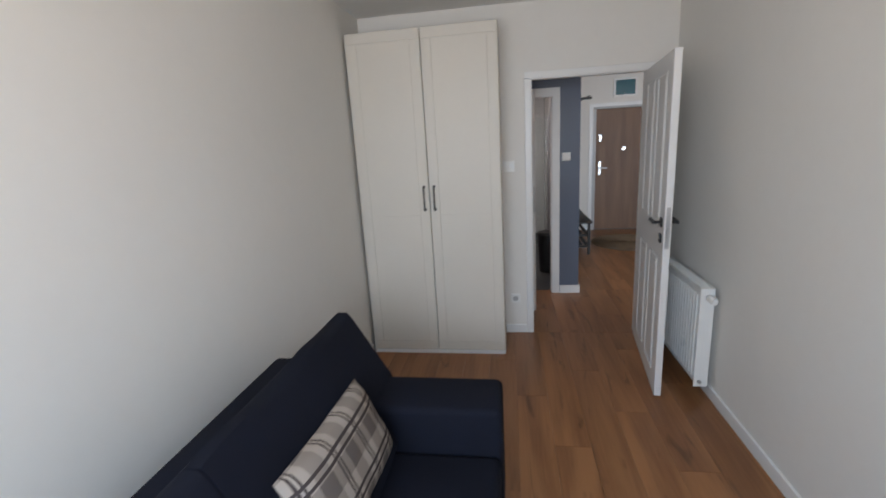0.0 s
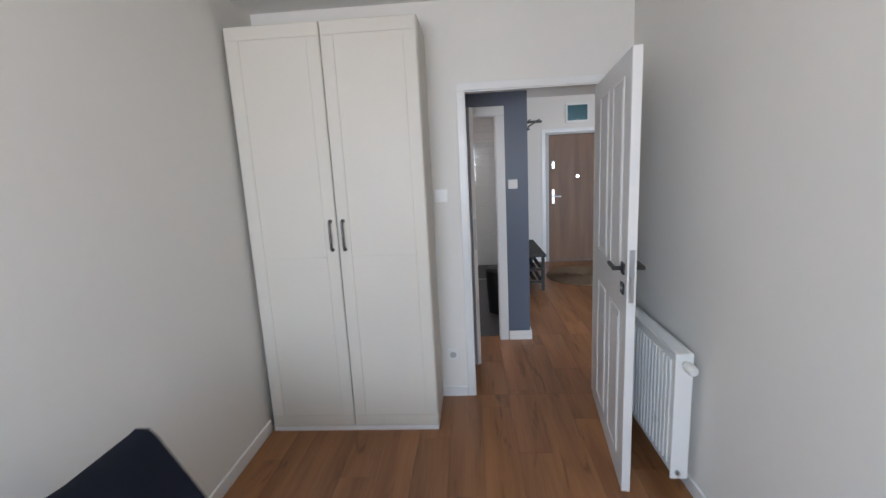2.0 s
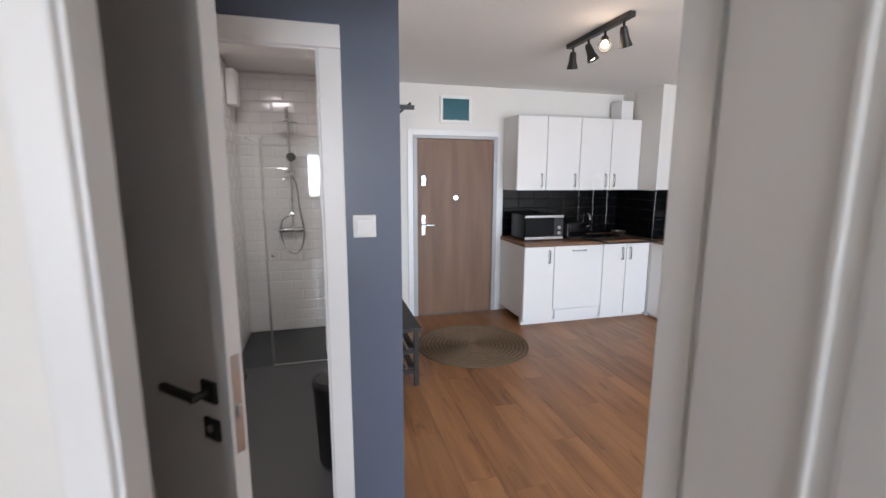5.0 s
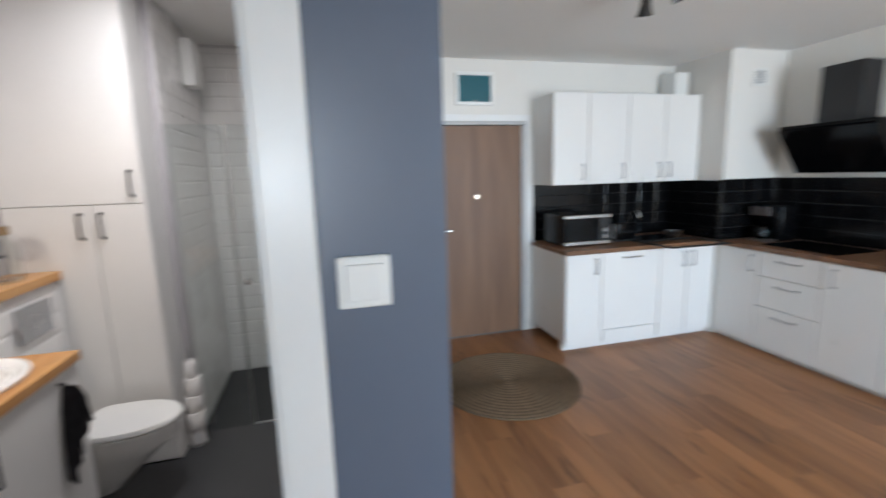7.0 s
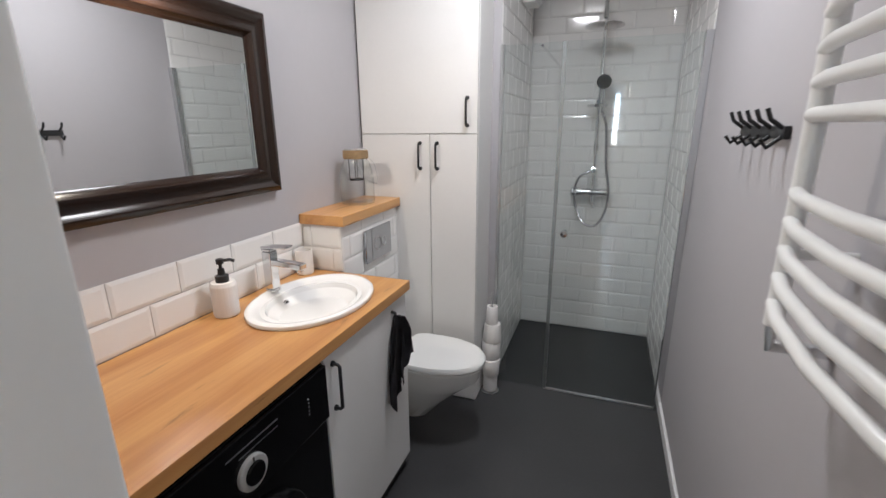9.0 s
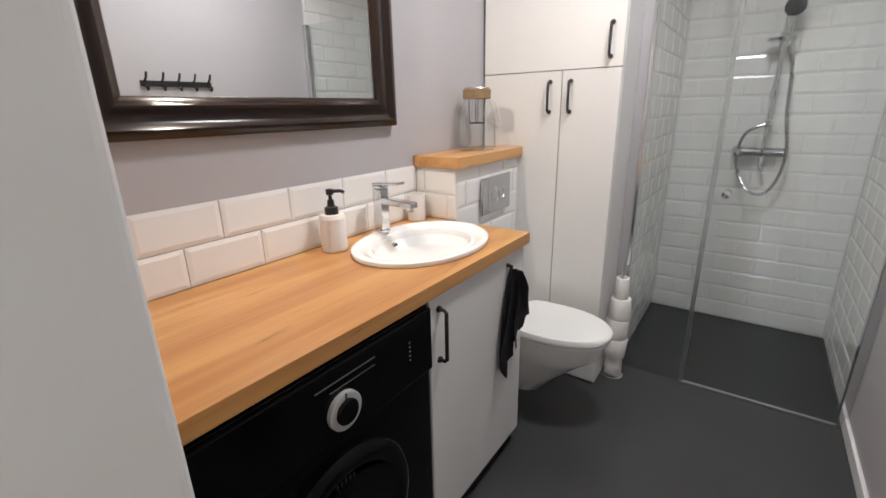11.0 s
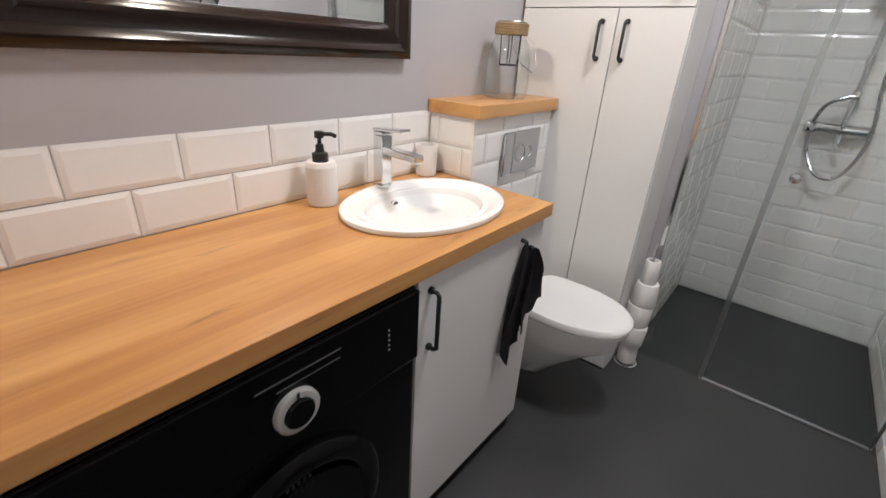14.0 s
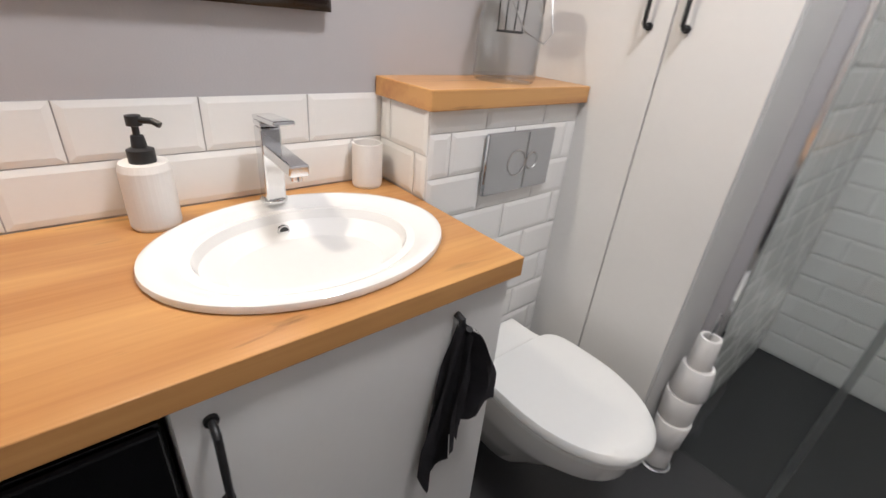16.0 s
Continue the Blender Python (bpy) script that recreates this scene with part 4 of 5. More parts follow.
# ---- bathroom ----
def boxing():
    """Tiled casing of the cistern with an oak shelf on top."""
    bm = boxm(-0.87, 5.965, 0.0, -0.675, 6.50, 1.105)
    return structure("wall_cistern", bm, GROUT, "low cistern boxing clad in white bevelled tiles", "wall")


wall_cistern = boxing()
tagged(part("wall_shelf", boxm(-0.869, 5.945, 1.106, -0.648, 6.498, 1.150, 0.003), BUTCHER), "thick oak shelf on the tiled cistern boxing", "shelf")


def flush_plate():
    f = thing("flush_plate", "chrome dual flush plate on the tiles", "flush plate", (-0.665, 6.26, 0.965))
    part("plate", boxm(-0.665, 6.133, 0.885, -0.653, 6.388, 1.045, 0.004), POLISHED, f)
    for y, r in ((6.245, 0.033), (6.305, 0.022)):
        part("button", tubem([(-0.6525, y + r * math.cos(a), 0.962 + r * math.sin(a)) for a in [2 * math.pi * i / 28 for i in range(28)]], 0.0022, 6, True), STEEL, f)


flush_plate()


def toilet():
    t = thing("toilet", "white wall-hung toilet with closed lid", "toilet", (-0.4, 6.22, 0.3))
    cy, xb, xf = 6.225, -0.655, -0.105
    def outline(scale, front, z, back=0.30, n=56):
        pts = []
        for i in range(n):
            a = 2 * math.pi * i / n
            c, s = math.cos(a), math.sin(a)
            x = -0.36 + (c * 0.255 if c > 0 else -abs(c) ** 0.28 * back) * scale
            y = cy + math.copysign(abs(s) ** (0.32 if c < 0 else 0.92), s) * 0.170 * scale * (1 - 0.1 * max(0, -c))
            x = max(xb, min(x + front, 0))
            pts.append((x, y, z))
        return pts
    def loft(levels):
        bm = bmesh.new()
        rings = [[bm.verts.new(p) for p in l] for l in levels]
        for a, b in zip(rings, rings[1:]):
            for k in range(len(a)):
                bm.faces.new((a[k], a[(k + 1) % len(a)], b[(k + 1) % len(b)], b[k]))
        bm.faces.new(rings[0][::-1])
        bm.faces.new(rings[-1])
        return bm
    part("bowl", loft([outline(0.34, -0.17, 0.075), outline(0.44, -0.14, 0.088), outline(0.60, -0.10, 0.18), outline(0.82, -0.045, 0.28), outline(0.95, -0.012, 0.33), outline(0.965, -0.006, 0.395)]), CERAMIC, t, "", True)
    part("seat", loft([outline(0.985, 0, 0.397, 0.165), outline(1.0, 0, 0.400, 0.165), outline(1.0, 0, 0.410, 0.165), outline(0.985, 0, 0.412, 0.165)]), PLASTIC, t, "", True)
    part("hinge_block", boxm(-0.652, cy - 0.125, 0.3955, -0.535, cy + 0.125, 0.424, 0.008, 3), PLASTIC, t, "", True)
    part("lid", loft([outline(0.99, 0, 0.414, 0.165), outline(1.012, 0.002, 0.418, 0.165), outline(1.012, 0.002, 0.432, 0.165), outline(0.985, 0, 0.442, 0.165), outline(0.9, 0, 0.446, 0.165)]), PLASTIC, t, "white glossy closed lid", True)


toilet()


def bath_cabinet():
    c = thing("tall_cabinet", "white floor-to-ceiling bathroom cabinet with black handles", "cabinet", (-0.55, 6.65, 0))
    x0, x1, y0 = -0.860, -0.227, 6.50
    part("body", boxm(x0, y0 + 0.021, 0.0, x1, 6.766, H - 0.004), BWHITE, c)
    mid = -0.475
    for a, b, z0, z1, hx, hz in ((x0, mid, 0.02, 1.472, mid - 0.052, 1.367), (mid, x1, 0.02, 1.472, mid + 0.040, 1.367), (x0, x1, 1.476, H - 0.008, x1 - 0.052, 1.577)):
        d = part("door", boxm(a + 0.002, y0, z0, b - 0.002, y0 + 0.019, z1, 0.0015, 1), BWHITE, c)
        bar_handle(d, (hx, y0, hz), (0, 0, 1), 0.125, (0, -1, 0), 0.0055)


bath_cabinet()


def vanity():
    v = thing("vanity_cabinet", "white vanity cabinet under the oak bathroom worktop", "cabinet", (-0.6, 5.65, 0))
    part("body", boxm(-0.868, 5.372, 0.075, -0.393, 5.945, 0.858), BWHITE, v)
    part("plinth", boxm(-0.868, 5.374, 0.0, -0.396, 5.94, 0.0745), BLACK, v, "black recessed plinth")
    d = part("door", boxm(-0.392, 5.374, 0.068, -0.373, 5.948, 0.857, 0.0015, 1), BWHITE, v)
    bar_handle(d, (-0.373, 5.415, 0.735), (0, 0, 1), 0.155, (1, 0, 0), 0.0055)
    part("hook", tubem([(-0.373, 5.82, 0.815), (-0.358, 5.82, 0.812), (-0.355, 5.82, 0.79), (-0.345, 5.82, 0.785), (-0.338, 5.82, 0.805)], 0.007), BLACK, d, "black plastic hook", True)


vanity()


def slab_with_hole(x0, x1, y0, y1, z0, z1, cx, cy, rx, ry, n=48):
    """A worktop with an oval cut-out."""
    bm = bmesh.new()
    def corner(a):
        c, s = math.cos(a), math.sin(a)
        k = min(((x1 - cx) / c if c > 1e-6 else 1e9), ((x0 - cx) / c if c < -1e-6 else 1e9), ((y1 - cy) / s if s > 1e-6 else 1e9), ((y0 - cy) / s if s < -1e-6 else 1e9))
        return cx + c * k, cy + s * k
    angles = sorted([2 * math.pi * i / n for i in range(n)] + [math.atan2(b - cy, a - cx) % (2 * math.pi) for a in (x0, x1) for b in (y0, y1)])
    rings = []
    for z in (z1, z0):
        rings.append(([bm.verts.new((cx + rx * math.cos(a), cy + ry * math.sin(a), z)) for a in angles], [bm.verts.new((*corner(a), z)) for a in angles]))
    m = len(angles)
    (it, ot), (ib, ob) = rings
    for k in range(m):
        j = (k + 1) % m
        for q in ((it[k], it[j], ot[j], ot[k]), (ib[k], ob[k], ob[j], ib[j]), (ot[k], ot[j], ob[j], ob[k]), (it[k], ib[k], ib[j], it[j])):
            bm.faces.new(q)
    return bm


BX, BY = -0.60, 5.648
bath_top = tagged(part("bathroom_worktop", slab_with_hole(-0.868, -0.357, 4.674, 5.962, 0.860, 0.900, BX, BY, 0.17, 0.235), BUTCHER), "solid oak worktop over washing machine and vanity", "worktop")
rounding = bath_top.modifiers.new("rounded_edge", "BEVEL")
rounding.width, rounding.segments, rounding.limit_method, rounding.angle_limit = 0.0035, 3, "ANGLE", radians(50)


def basin():
    b = thing("washbasin", "white oval drop-in ceramic washbasin", "washbasin", (BX, BY, 0.9))
    prof = [(0.155, -0.07), (0.19, 0.002), (0.2615, 0.0012), (0.2640, 0.006), (0.262, 0.014), (0.252, 0.019), (0.244, 0.0182), (0.232, 0.0145), (0.218, 0.008), (0.203, -0.001), (0.187, -0.012), (0.170, -0.0235), (0.152, -0.036), (0.131, -0.050), (0.108, -0.063), (0.08, -0.074), (0.045, -0.081), (0.0, -0.083)]
    part("bowl", lathem(prof, (BX, BY, 0.9), 64, 0.765, 1.0), CERAMIC, b, "", True)
    part("overflow", tubem([(BX - 0.1235, BY + 0.0105 * math.cos(a), 0.872 + 0.0105 * math.sin(a)) for a in [2 * math.pi * i / 18 for i in range(18)]], 0.0028, 6, True), CHROME, b)
    part("overflow_hole", cylm((BX - 0.131, BY, 0.876), (BX - 0.1225, BY, 0.872), 0.0095), BLACK, b)
    part("drain", lathem([(0.0, 0.006), (0.02, 0.006), (0.031, 0.003), (0.032, 0.0)], (BX + 0.0, BY, 0.8175), 24), CHROME, b)


basin()


def tap():
    t = thing("basin_tap", "chrome square-bodied basin mixer tap", "tap", (-0.782, 5.667, 0.915))
    x, y, z = -0.785, 5.655, 0.917
    part("base", lathem([(0.027, 0), (0.027, 0.005), (0.024, 0.007)], (x, y, z), 24), CHROME, t)
    part("body", boxm(x - 0.02, y - 0.02, z + 0.006, x + 0.02, y + 0.02, z + 0.152, 0.004), CHROME, t)
    s = part("spout", boxm(0, -0.018, -0.011, 0.135, 0.018, 0.011, 0.004), CHROME, t)
    s.matrix_parent_inverse = t.matrix_basis.inverted()
    s.matrix_basis = pose(x + 0.015, y, z + 0.112, 0, 3, 0)
    part("aerator", cylm((x + 0.132, y, z + 0.084), (x + 0.132, y, z + 0.097), 0.011), CHROME, t)
    l = part("lever", boxm(-0.022, -0.02, 0, 0.095, 0.02, 0.009, 0.003), CHROME, t)
    l.matrix_parent_inverse = t.matrix_basis.inverted()
    l.matrix_basis = pose(x, y, z + 0.164, 0, -4, 0)
    part("cap", boxm(x - 0.02, y - 0.02, z + 0.153, x + 0.02, y + 0.02, z + 0.164, 0.003), CHROME, t)


tap()


def ribbed(r, h, cx, cy, z, n=15, open_top=False):
    bm = bmesh.new()
    seg = n * 4
    rings = []
    levels = [(0.93, 0.0), (1.0, 0.006), (1.0, h - 0.012), (0.9, h)]
    if open_top:
        levels = [(0.93, 0.0), (1.0, 0.006), (1.0, h), (0.88, h), (0.86, 0.01)]
    for k, hh in levels:
        rings.append([bm.verts.new((cx + r * k * (1 - 0.007 * (i % 4 == 0)) * math.cos(2 * math.pi * i / seg), cy + r * k * (1 - 0.007 * (i % 4 == 0)) * math.sin(2 * math.pi * i / seg), z + hh)) for i in range(seg)])
    for a, b in zip(rings, rings[1:]):
        for i in range(seg):
            bm.faces.new((a[i], a[(i + 1) % seg], b[(i + 1) % seg], b[i]))
    bm.faces.new(rings[0][::-1])
    bm.faces.new(rings[-1])
    return bm


sd = thing("soap_dispenser", "white faceted soap dispenser with black pump", "soap dispenser", (-0.80, 5.452, 0.9))
part("bottle", ribbed(0.041, 0.118, -0.80, 5.445, 0.901), STONE, sd)
pu = part("pump", lathem([(0.021, 0.0), (0.021, 0.022), (0.012, 0.026), (0.010, 0.045), (0.0055, 0.047), (0.0055, 0.06), (0.012, 0.062), (0.012, 0.078), (0.0, 0.08)], (-0.80, 5.445, 1.0185), 20), BLACK, sd, "black plastic pump", True)
part("nozzle", tubem([(-0.80, 5.445, 1.09), (-0.78, 5.468, 1.09), (-0.772, 5.478, 1.084)], 0.0055), BLACK, pu)
tagged(part("tumbler", ribbed(0.036, 0.105, -0.822, 5.897, 0.901, 14, True), STONE), "white faceted ceramic tumbler beside the tap", "tumbler")


def washing_machine():
    w = thing("washing_machine", "black front-loading washing machine under the worktop", "washing machine", (-0.6, 5.07, 0))
    y0, y1, xf, cy, cz, r = 4.71, 5.366, -0.368, 5.035, 0.42, 0.205
    part("body", boxm(-0.85, y0, 0.012, xf, y1, 0.846, 0.008), BLACKGLOSS, w)
    part("control_panel", boxm(xf + 0.0005, y0 + 0.004, 0.665, xf + 0.012, y1 - 0.004, 0.842, 0.004), BLACKGLOSS, w)
    part("drawer_line", boxm(xf + 0.0122, 4.985, 0.806, xf + 0.0135, 5.150, 0.8085), STEEL, w)
    for k in range(5):
        part("indicator", boxm(xf + 0.0122, 5.268, 0.735 + k * 0.012, xf + 0.0132, 5.272, 0.738 + k * 0.012), GREYTRIM, w)
    # second, lower drawer line: a thin steel strip, not a screen
    part("display", boxm(xf + 0.0122, 5.02, 0.788, xf + 0.0137, 5.148, 0.7895), STEEL, w)
    def ring(rad, x, tr, n=48, flat=1.0):
        return [(x, cy + rad * math.cos(a), cz + rad * math.sin(a)) for a in [2 * math.pi * i / n for i in range(n)]]
    dk = part("program_dial", lathe_x([(0.030, 0.0), (0.043, 0.0), (0.043, 0.010), (0.040, 0.012), (0.030, 0.012)], (xf + 0.012, 5.050, 0.734)), SILVER, w)
    part("dial_core", lathe_x([(0.029, 0.0), (0.029, 0.016), (0.026, 0.019), (0.0, 0.019)], (xf + 0.012, 5.050, 0.734)), BLACKGLOSS, dk)
    part("dial_notch", boxm(xf + 0.0235, 5.048, 0.763, xf + 0.0248, 5.053, 0.776), BLACK, dk)
    door = part("door", lathe_x([(0.150, 0.0), (r, 0.0), (r, 0.012), (r - 0.012, 0.024), (r - 0.035, 0.028), (0.152, 0.018), (0.150, 0.0)], (xf + 0.0005, cy, cz), 56), BLACKGLOSS, w, "", True)
    part("door_glass", lathe_x([(0.151, 0.016), (0.13, 0.006), (0.09, -0.004), (0.0, -0.010)], (xf + 0.012, cy, cz), 48), DOORGLASS, door, "", True)
    for k in range(3):
        for q in range(6 - k):
            a = 5.012 + q * 0.012 + k * 0.007
            part("drum_slot", boxm(xf + 0.0004, a, 0.512 + k * 0.024, xf + 0.0012, a + 0.006, 0.530 + k * 0.024), STEEL, w)
    part("door_rim", tubem(ring(r - 0.004, xf + 0.014, 0.003), 0.0015, 6, True), CHROME, door)
    for y in (y0 + 0.06, y1 - 0.06):
        for x in (-0.8, -0.42):
            part("foot", cylm((x, y, 0), (x, y, 0.014), 0.02), BLACK, w)


def lathe_x(prof, at, seg=40):
    """A turned shape about the x axis."""
    bm = lathem(prof, (0, 0, 0), seg)
    bm.transform(Matrix.Translation(at) @ Matrix.Rotation(radians(90), 4, "Y"))
    return bm


washing_machine()


def towel():
    """Folded cloth hung by its loop from a hook."""
    t = thing("hand_towel", "charcoal hand towel hanging from a hook on the vanity", "towel", (-0.345, 5.82, 0.8))
    def sheet(y0, y1, zt, zb, xo, seed, sway, taper):
        bm = bmesh.new()
        n, mm = 12, 22
        g = []
        for i in range(n + 1):
            row = []
            for j in range(mm + 1):
                u, v = i / n, j / mm
                gather = 0.16 + 0.84 * min(1, v * taper) ** 0.8
                y = 5.82 + ((y0 + (y1 - y0) * u) - 5.82) * gather + sway * v
                x = xo + 0.018 * math.sin(u * 7.5 + seed) * min(1, v * 2 + 0.3) + 0.008 * math.sin(u * 15 + v * 4 + seed)
                edge = 0.05 * math.sin(u * 3.0 + seed) + 0.03 * noise.noise(Vector((u * 3, seed, 0)))
                z = zt - (zt - zb) * v - edge * v
                row.append(bm.verts.new((max(x, -0.370), y, z)))
            g.append(row)
        for i in range(n):
            for j in range(mm):
                bm.faces.new((g[i][j], g[i + 1][j], g[i + 1][j + 1], g[i][j + 1]))
        bmesh.ops.solidify(bm, geom=bm.faces[:], thickness=0.005)
        part("fold", bm, TOWEL, t, "", True, fix=False)
    sheet(5.742, 5.80, 0.802, 0.47, -0.352, 0.4, 0.0, 1.3)
    sheet(5.79, 5.905, 0.800, 0.56, -0.332, 2.1, 0.0, 1.5)
    sheet(5.775, 5.865, 0.803, 0.51, -0.345, 4.0, -0.01, 1.6)


towel()


def mirror():
    m = thing("wall_mirror", "mirror in a wide dark bronze moulded frame", "mirror", (-0.86, 5.35, 1.58))
    y0, y1, z0, z1 = 4.865, 5.825, 1.272, 1.905
    # moulding: distance in from the outer edge, height off the wall
    prof = [(0.0, 0.0), (0.0, 0.026), (0.008, 0.034), (0.022, 0.036), (0.034, 0.026), (0.048, 0.024), (0.062, 0.030), (0.074, 0.029), (0.082, 0.018), (0.094, 0.012), (0.094, 0.0)]
    for k in range(4):
        bm = bmesh.new()
        rows = []
        for d, h in prof:
            c = [(y0 + d, z0 + d), (y1 - d, z0 + d), (y1 - d, z1 - d), (y0 + d, z1 - d)]
            a, b = c[k], c[(k + 1) % 4]
            rows.append((bm.verts.new((-0.868 + h, *a)), bm.verts.new((-0.868 + h, *b))))
        for (a, b), (c2, d2) in zip(rows, rows[1:]):
            bm.faces.new((a, b, d2, c2))
        part("frame_rail", bm, BRONZE, m, "", True)
    part("mirror_glass", boxm(-0.868, y0 + 0.088, z0 + 0.088, -0.8585, y1 - 0.088, z1 - 0.088), MIRROR, m, "silvered glass")


mirror()


def mirror_lamp():
    l = thing("wall_lamp", "black bell-shaded wall lamp over the mirror, lit", "lamp", (-0.86, 5.30, 2.0))
    part("mount", lathe_x([(0.056, 0.0), (0.056, 0.022), (0.05, 0.028), (0.0, 0.03)], (-0.868, 5.30, 2.01)), BLACK, l)
    part("arm", tubem([(-0.852, 5.30, 2.01), (-0.79, 5.30, 2.015), (-0.76, 5.30, 2.01), (-0.74, 5.30, 1.99)], 0.009), BLACK, l, "", True)
    part("shade", lathem([(0.0, 0.105), (0.026, 0.103), (0.036, 0.09), (0.041, 0.05), (0.057, 0.0), (0.055, 0.0), (0.038, 0.048), (0.03, 0.085), (0.0, 0.09)], (-0.74, 5.30, 1.885), 32), BLACK, l, "", True)
    bm = bmesh.new()
    bmesh.ops.create_uvsphere(bm, u_segments=16, v_segments=10, radius=0.022, matrix=Matrix.Translation((-0.74, 5.30, 1.928)))
    part("bulb", bm, BULB, l, "glowing warm bulb", True)


mirror_lamp()
cl = thing("ceiling_light", "flat white ceiling light, lit", "ceiling lamp", (BATH_LAMP[0], BATH_LAMP[1], H))
part("housing", lathem([(0.0, 0.0), (0.15, 0.0), (0.15, -0.02), (0.145, -0.024)], (BATH_LAMP[0], BATH_LAMP[1], H), 40), PLASTIC, cl)
part("diffuser", lathem([(0.144, -0.022), (0.13, -0.0245), (0.0, -0.0255)], (BATH_LAMP[0], BATH_LAMP[1], H), 40), DIFFUSER, cl)


def lantern():
    j = thing("glass_lantern", "glass jar lantern with rope collar and wire frame", "lantern", (-0.76, 6.27, 1.15))
    c = (-0.765, 6.27, 1.1505)
    part("jar", lathem([(0.0, 0.004), (0.075, 0.0), (0.082, 0.012), (0.082, 0.13), (0.072, 0.18), (0.052, 0.215), (0.050, 0.255), (0.047, 0.255), (0.049, 0.213), (0.069, 0.178), (0.079, 0.13), (0.079, 0.014), (0.0, 0.008)], c, 40), JARGLASS, j, "clear glass jar", True)
    for k in range(5):
        part("rope_turn", tubem([(c[0] + 0.0565 * math.cos(a), c[1] + 0.0565 * math.sin(a), c[2] + 0.219 + k * 0.0075) for a in [2 * math.pi * i / 28 for i in range(28)]], 0.0045, 6, True), ROPE, j, "jute rope")
    part("collar", tubem([(c[0] + 0.052 * math.cos(a), c[1] + 0.052 * math.sin(a), c[2] + 0.257) for a in [2 * math.pi * i / 28 for i in range(28)]], 0.003, 6, True), STEEL, j)
    fr = part("candle_holder", tubem([(c[0] + 0.032 * math.cos(a), c[1] + 0.032 * math.sin(a), c[2] + 0.115) for a in [2 * math.pi * i / 24 for i in range(24)]], 0.003, 6, True), BLACK, j)
    for a in (0.4, 1.97, 3.54, 5.11):
        part("wire", tubem([(c[0] + 0.032 * math.cos(a), c[1] + 0.032 * math.sin(a), c[2] + 0.115), (c[0] + 0.036 * math.cos(a), c[1] + 0.036 * math.sin(a), c[2] + 0.25)], 0.0018, 6), BLACK, fr)
    part("base_plate", lathem([(0.0, 0.002), (0.033, 0.002), (0.034, 0.0)], (c[0], c[1], c[2] + 0.113), 24), BLACK, fr)
    part("bail", tubem([(c[0] + 0.0, c[1] + 0.055, c[2] + 0.24), (c[0] + 0.05, c[1] + 0.085, c[2] + 0.19), (c[0] + 0.075, c[1] + 0.075, c[2] + 0.12), (c[0] + 0.09, c[1] + 0.03, c[2] + 0.095), (c[0] + 0.075, c[1] - 0.03, c[2] + 0.12), (c[0] + 0.0, c[1] - 0.055, c[2] + 0.24)], 0.0018, 6), STEEL, j, "", True)


lantern()


def roll_stand():
    s = thing("paper_stand", "chrome stand stacked with toilet paper rolls", "paper stand", (-0.16, 6.585, 0))
    x, y = -0.171, 6.645
    part("base", lathem([(0.052, 0.0), (0.052, 0.006), (0.046, 0.009), (0.0, 0.01)], (x, y, 0.0005), 28), CHROME, s)
    part("rod", cylm((x, y, 0.008), (x, y, 0.585), 0.005), CHROME, s)
    part("top_loop", tubem([(x, y - 0.014, 0.58), (x, y - 0.015, 0.605), (x, y, 0.618), (x, y + 0.015, 0.605), (x, y + 0.014, 0.58)], 0.0025, 6), CHROME, s)
    z = 0.015
    for r0, r1, h, o in ((0.042, 0.040, 0.095, (0, 0)), (0.046, 0.053, 0.105, (0.003, -0.004)), (0.050, 0.054, 0.105, (0.0, 0.0)), (0.054, 0.046, 0.105, (0.004, 0.004)), (0.034, 0.031, 0.105, (0.002, 0))):
        rp = part("paper_roll", lathem([(0.02, 0.002), (r0 - 0.002, 0.0), (r0, 0.004), (r1, h - 0.004), (r1 - 0.002, h), (0.021, h), (0.02, h - 0.004), (0.02, 0.002)], (x + o[0], y + o[1], z), 32), PAPER, s, "white paper roll", True)
        z += h + 0.002
    return s


roll_stand()


def shower_screen():
    g = thing("shower_screen", "clear glass shower screen with hinged door and chrome profiles", "shower screen", (0.27, 6.77, 0))
    for a, b, nm in ((-0.172, 0.130, "fixed_pane"), (0.138, 0.722, "door_pane")):
        p = part(nm, boxm(a, 6.766, 0.002 if a < 0 else 0.012, b, 6.774, 1.90, 0.001, 1), SHOWERGLASS, g)
        p.visible_shadow = False
    part("wall_profile", boxm(-0.1845, 6.755, 0.0, -0.168, 6.785, 1.905, 0.002), CHROME, g)
    part("wall_profile", boxm(0.720, 6.752, 0.0, 0.7535, 6.788, 1.905, 0.002), CHROME, g)
    part("threshold_strip", boxm(0.125, 6.762, 0.0005, 0.718, 6.778, 0.010, 0.002), STEEL, g)
    part("seal_strip", boxm(0.118, 6.762, 0.010, 0.1375, 6.776, 1.90), SEAL, g)
    k = part("knob", cylm((0.185, 6.725, 0.96), (0.185, 6.815, 0.96), 0.008, seg=16), CHROME, g)
    part("knob_cap", lathem([(0.0, 0.0), (0.017, 0.0), (0.019, 0.006), (0.017, 0.022), (0.0, 0.024)], seg=24), CHROME, k, "", True)
    k.children[0].matrix_parent_inverse = Matrix()
    k.children[0].matrix_basis = pose(0.185, 6.738, 0.96, 90)
    st = part("stabiliser_bar", tubem([(0.02, 6.77, 1.888), (0.02, 7.695, 1.888)], 0.007), CHROME, g)


shower_screen()


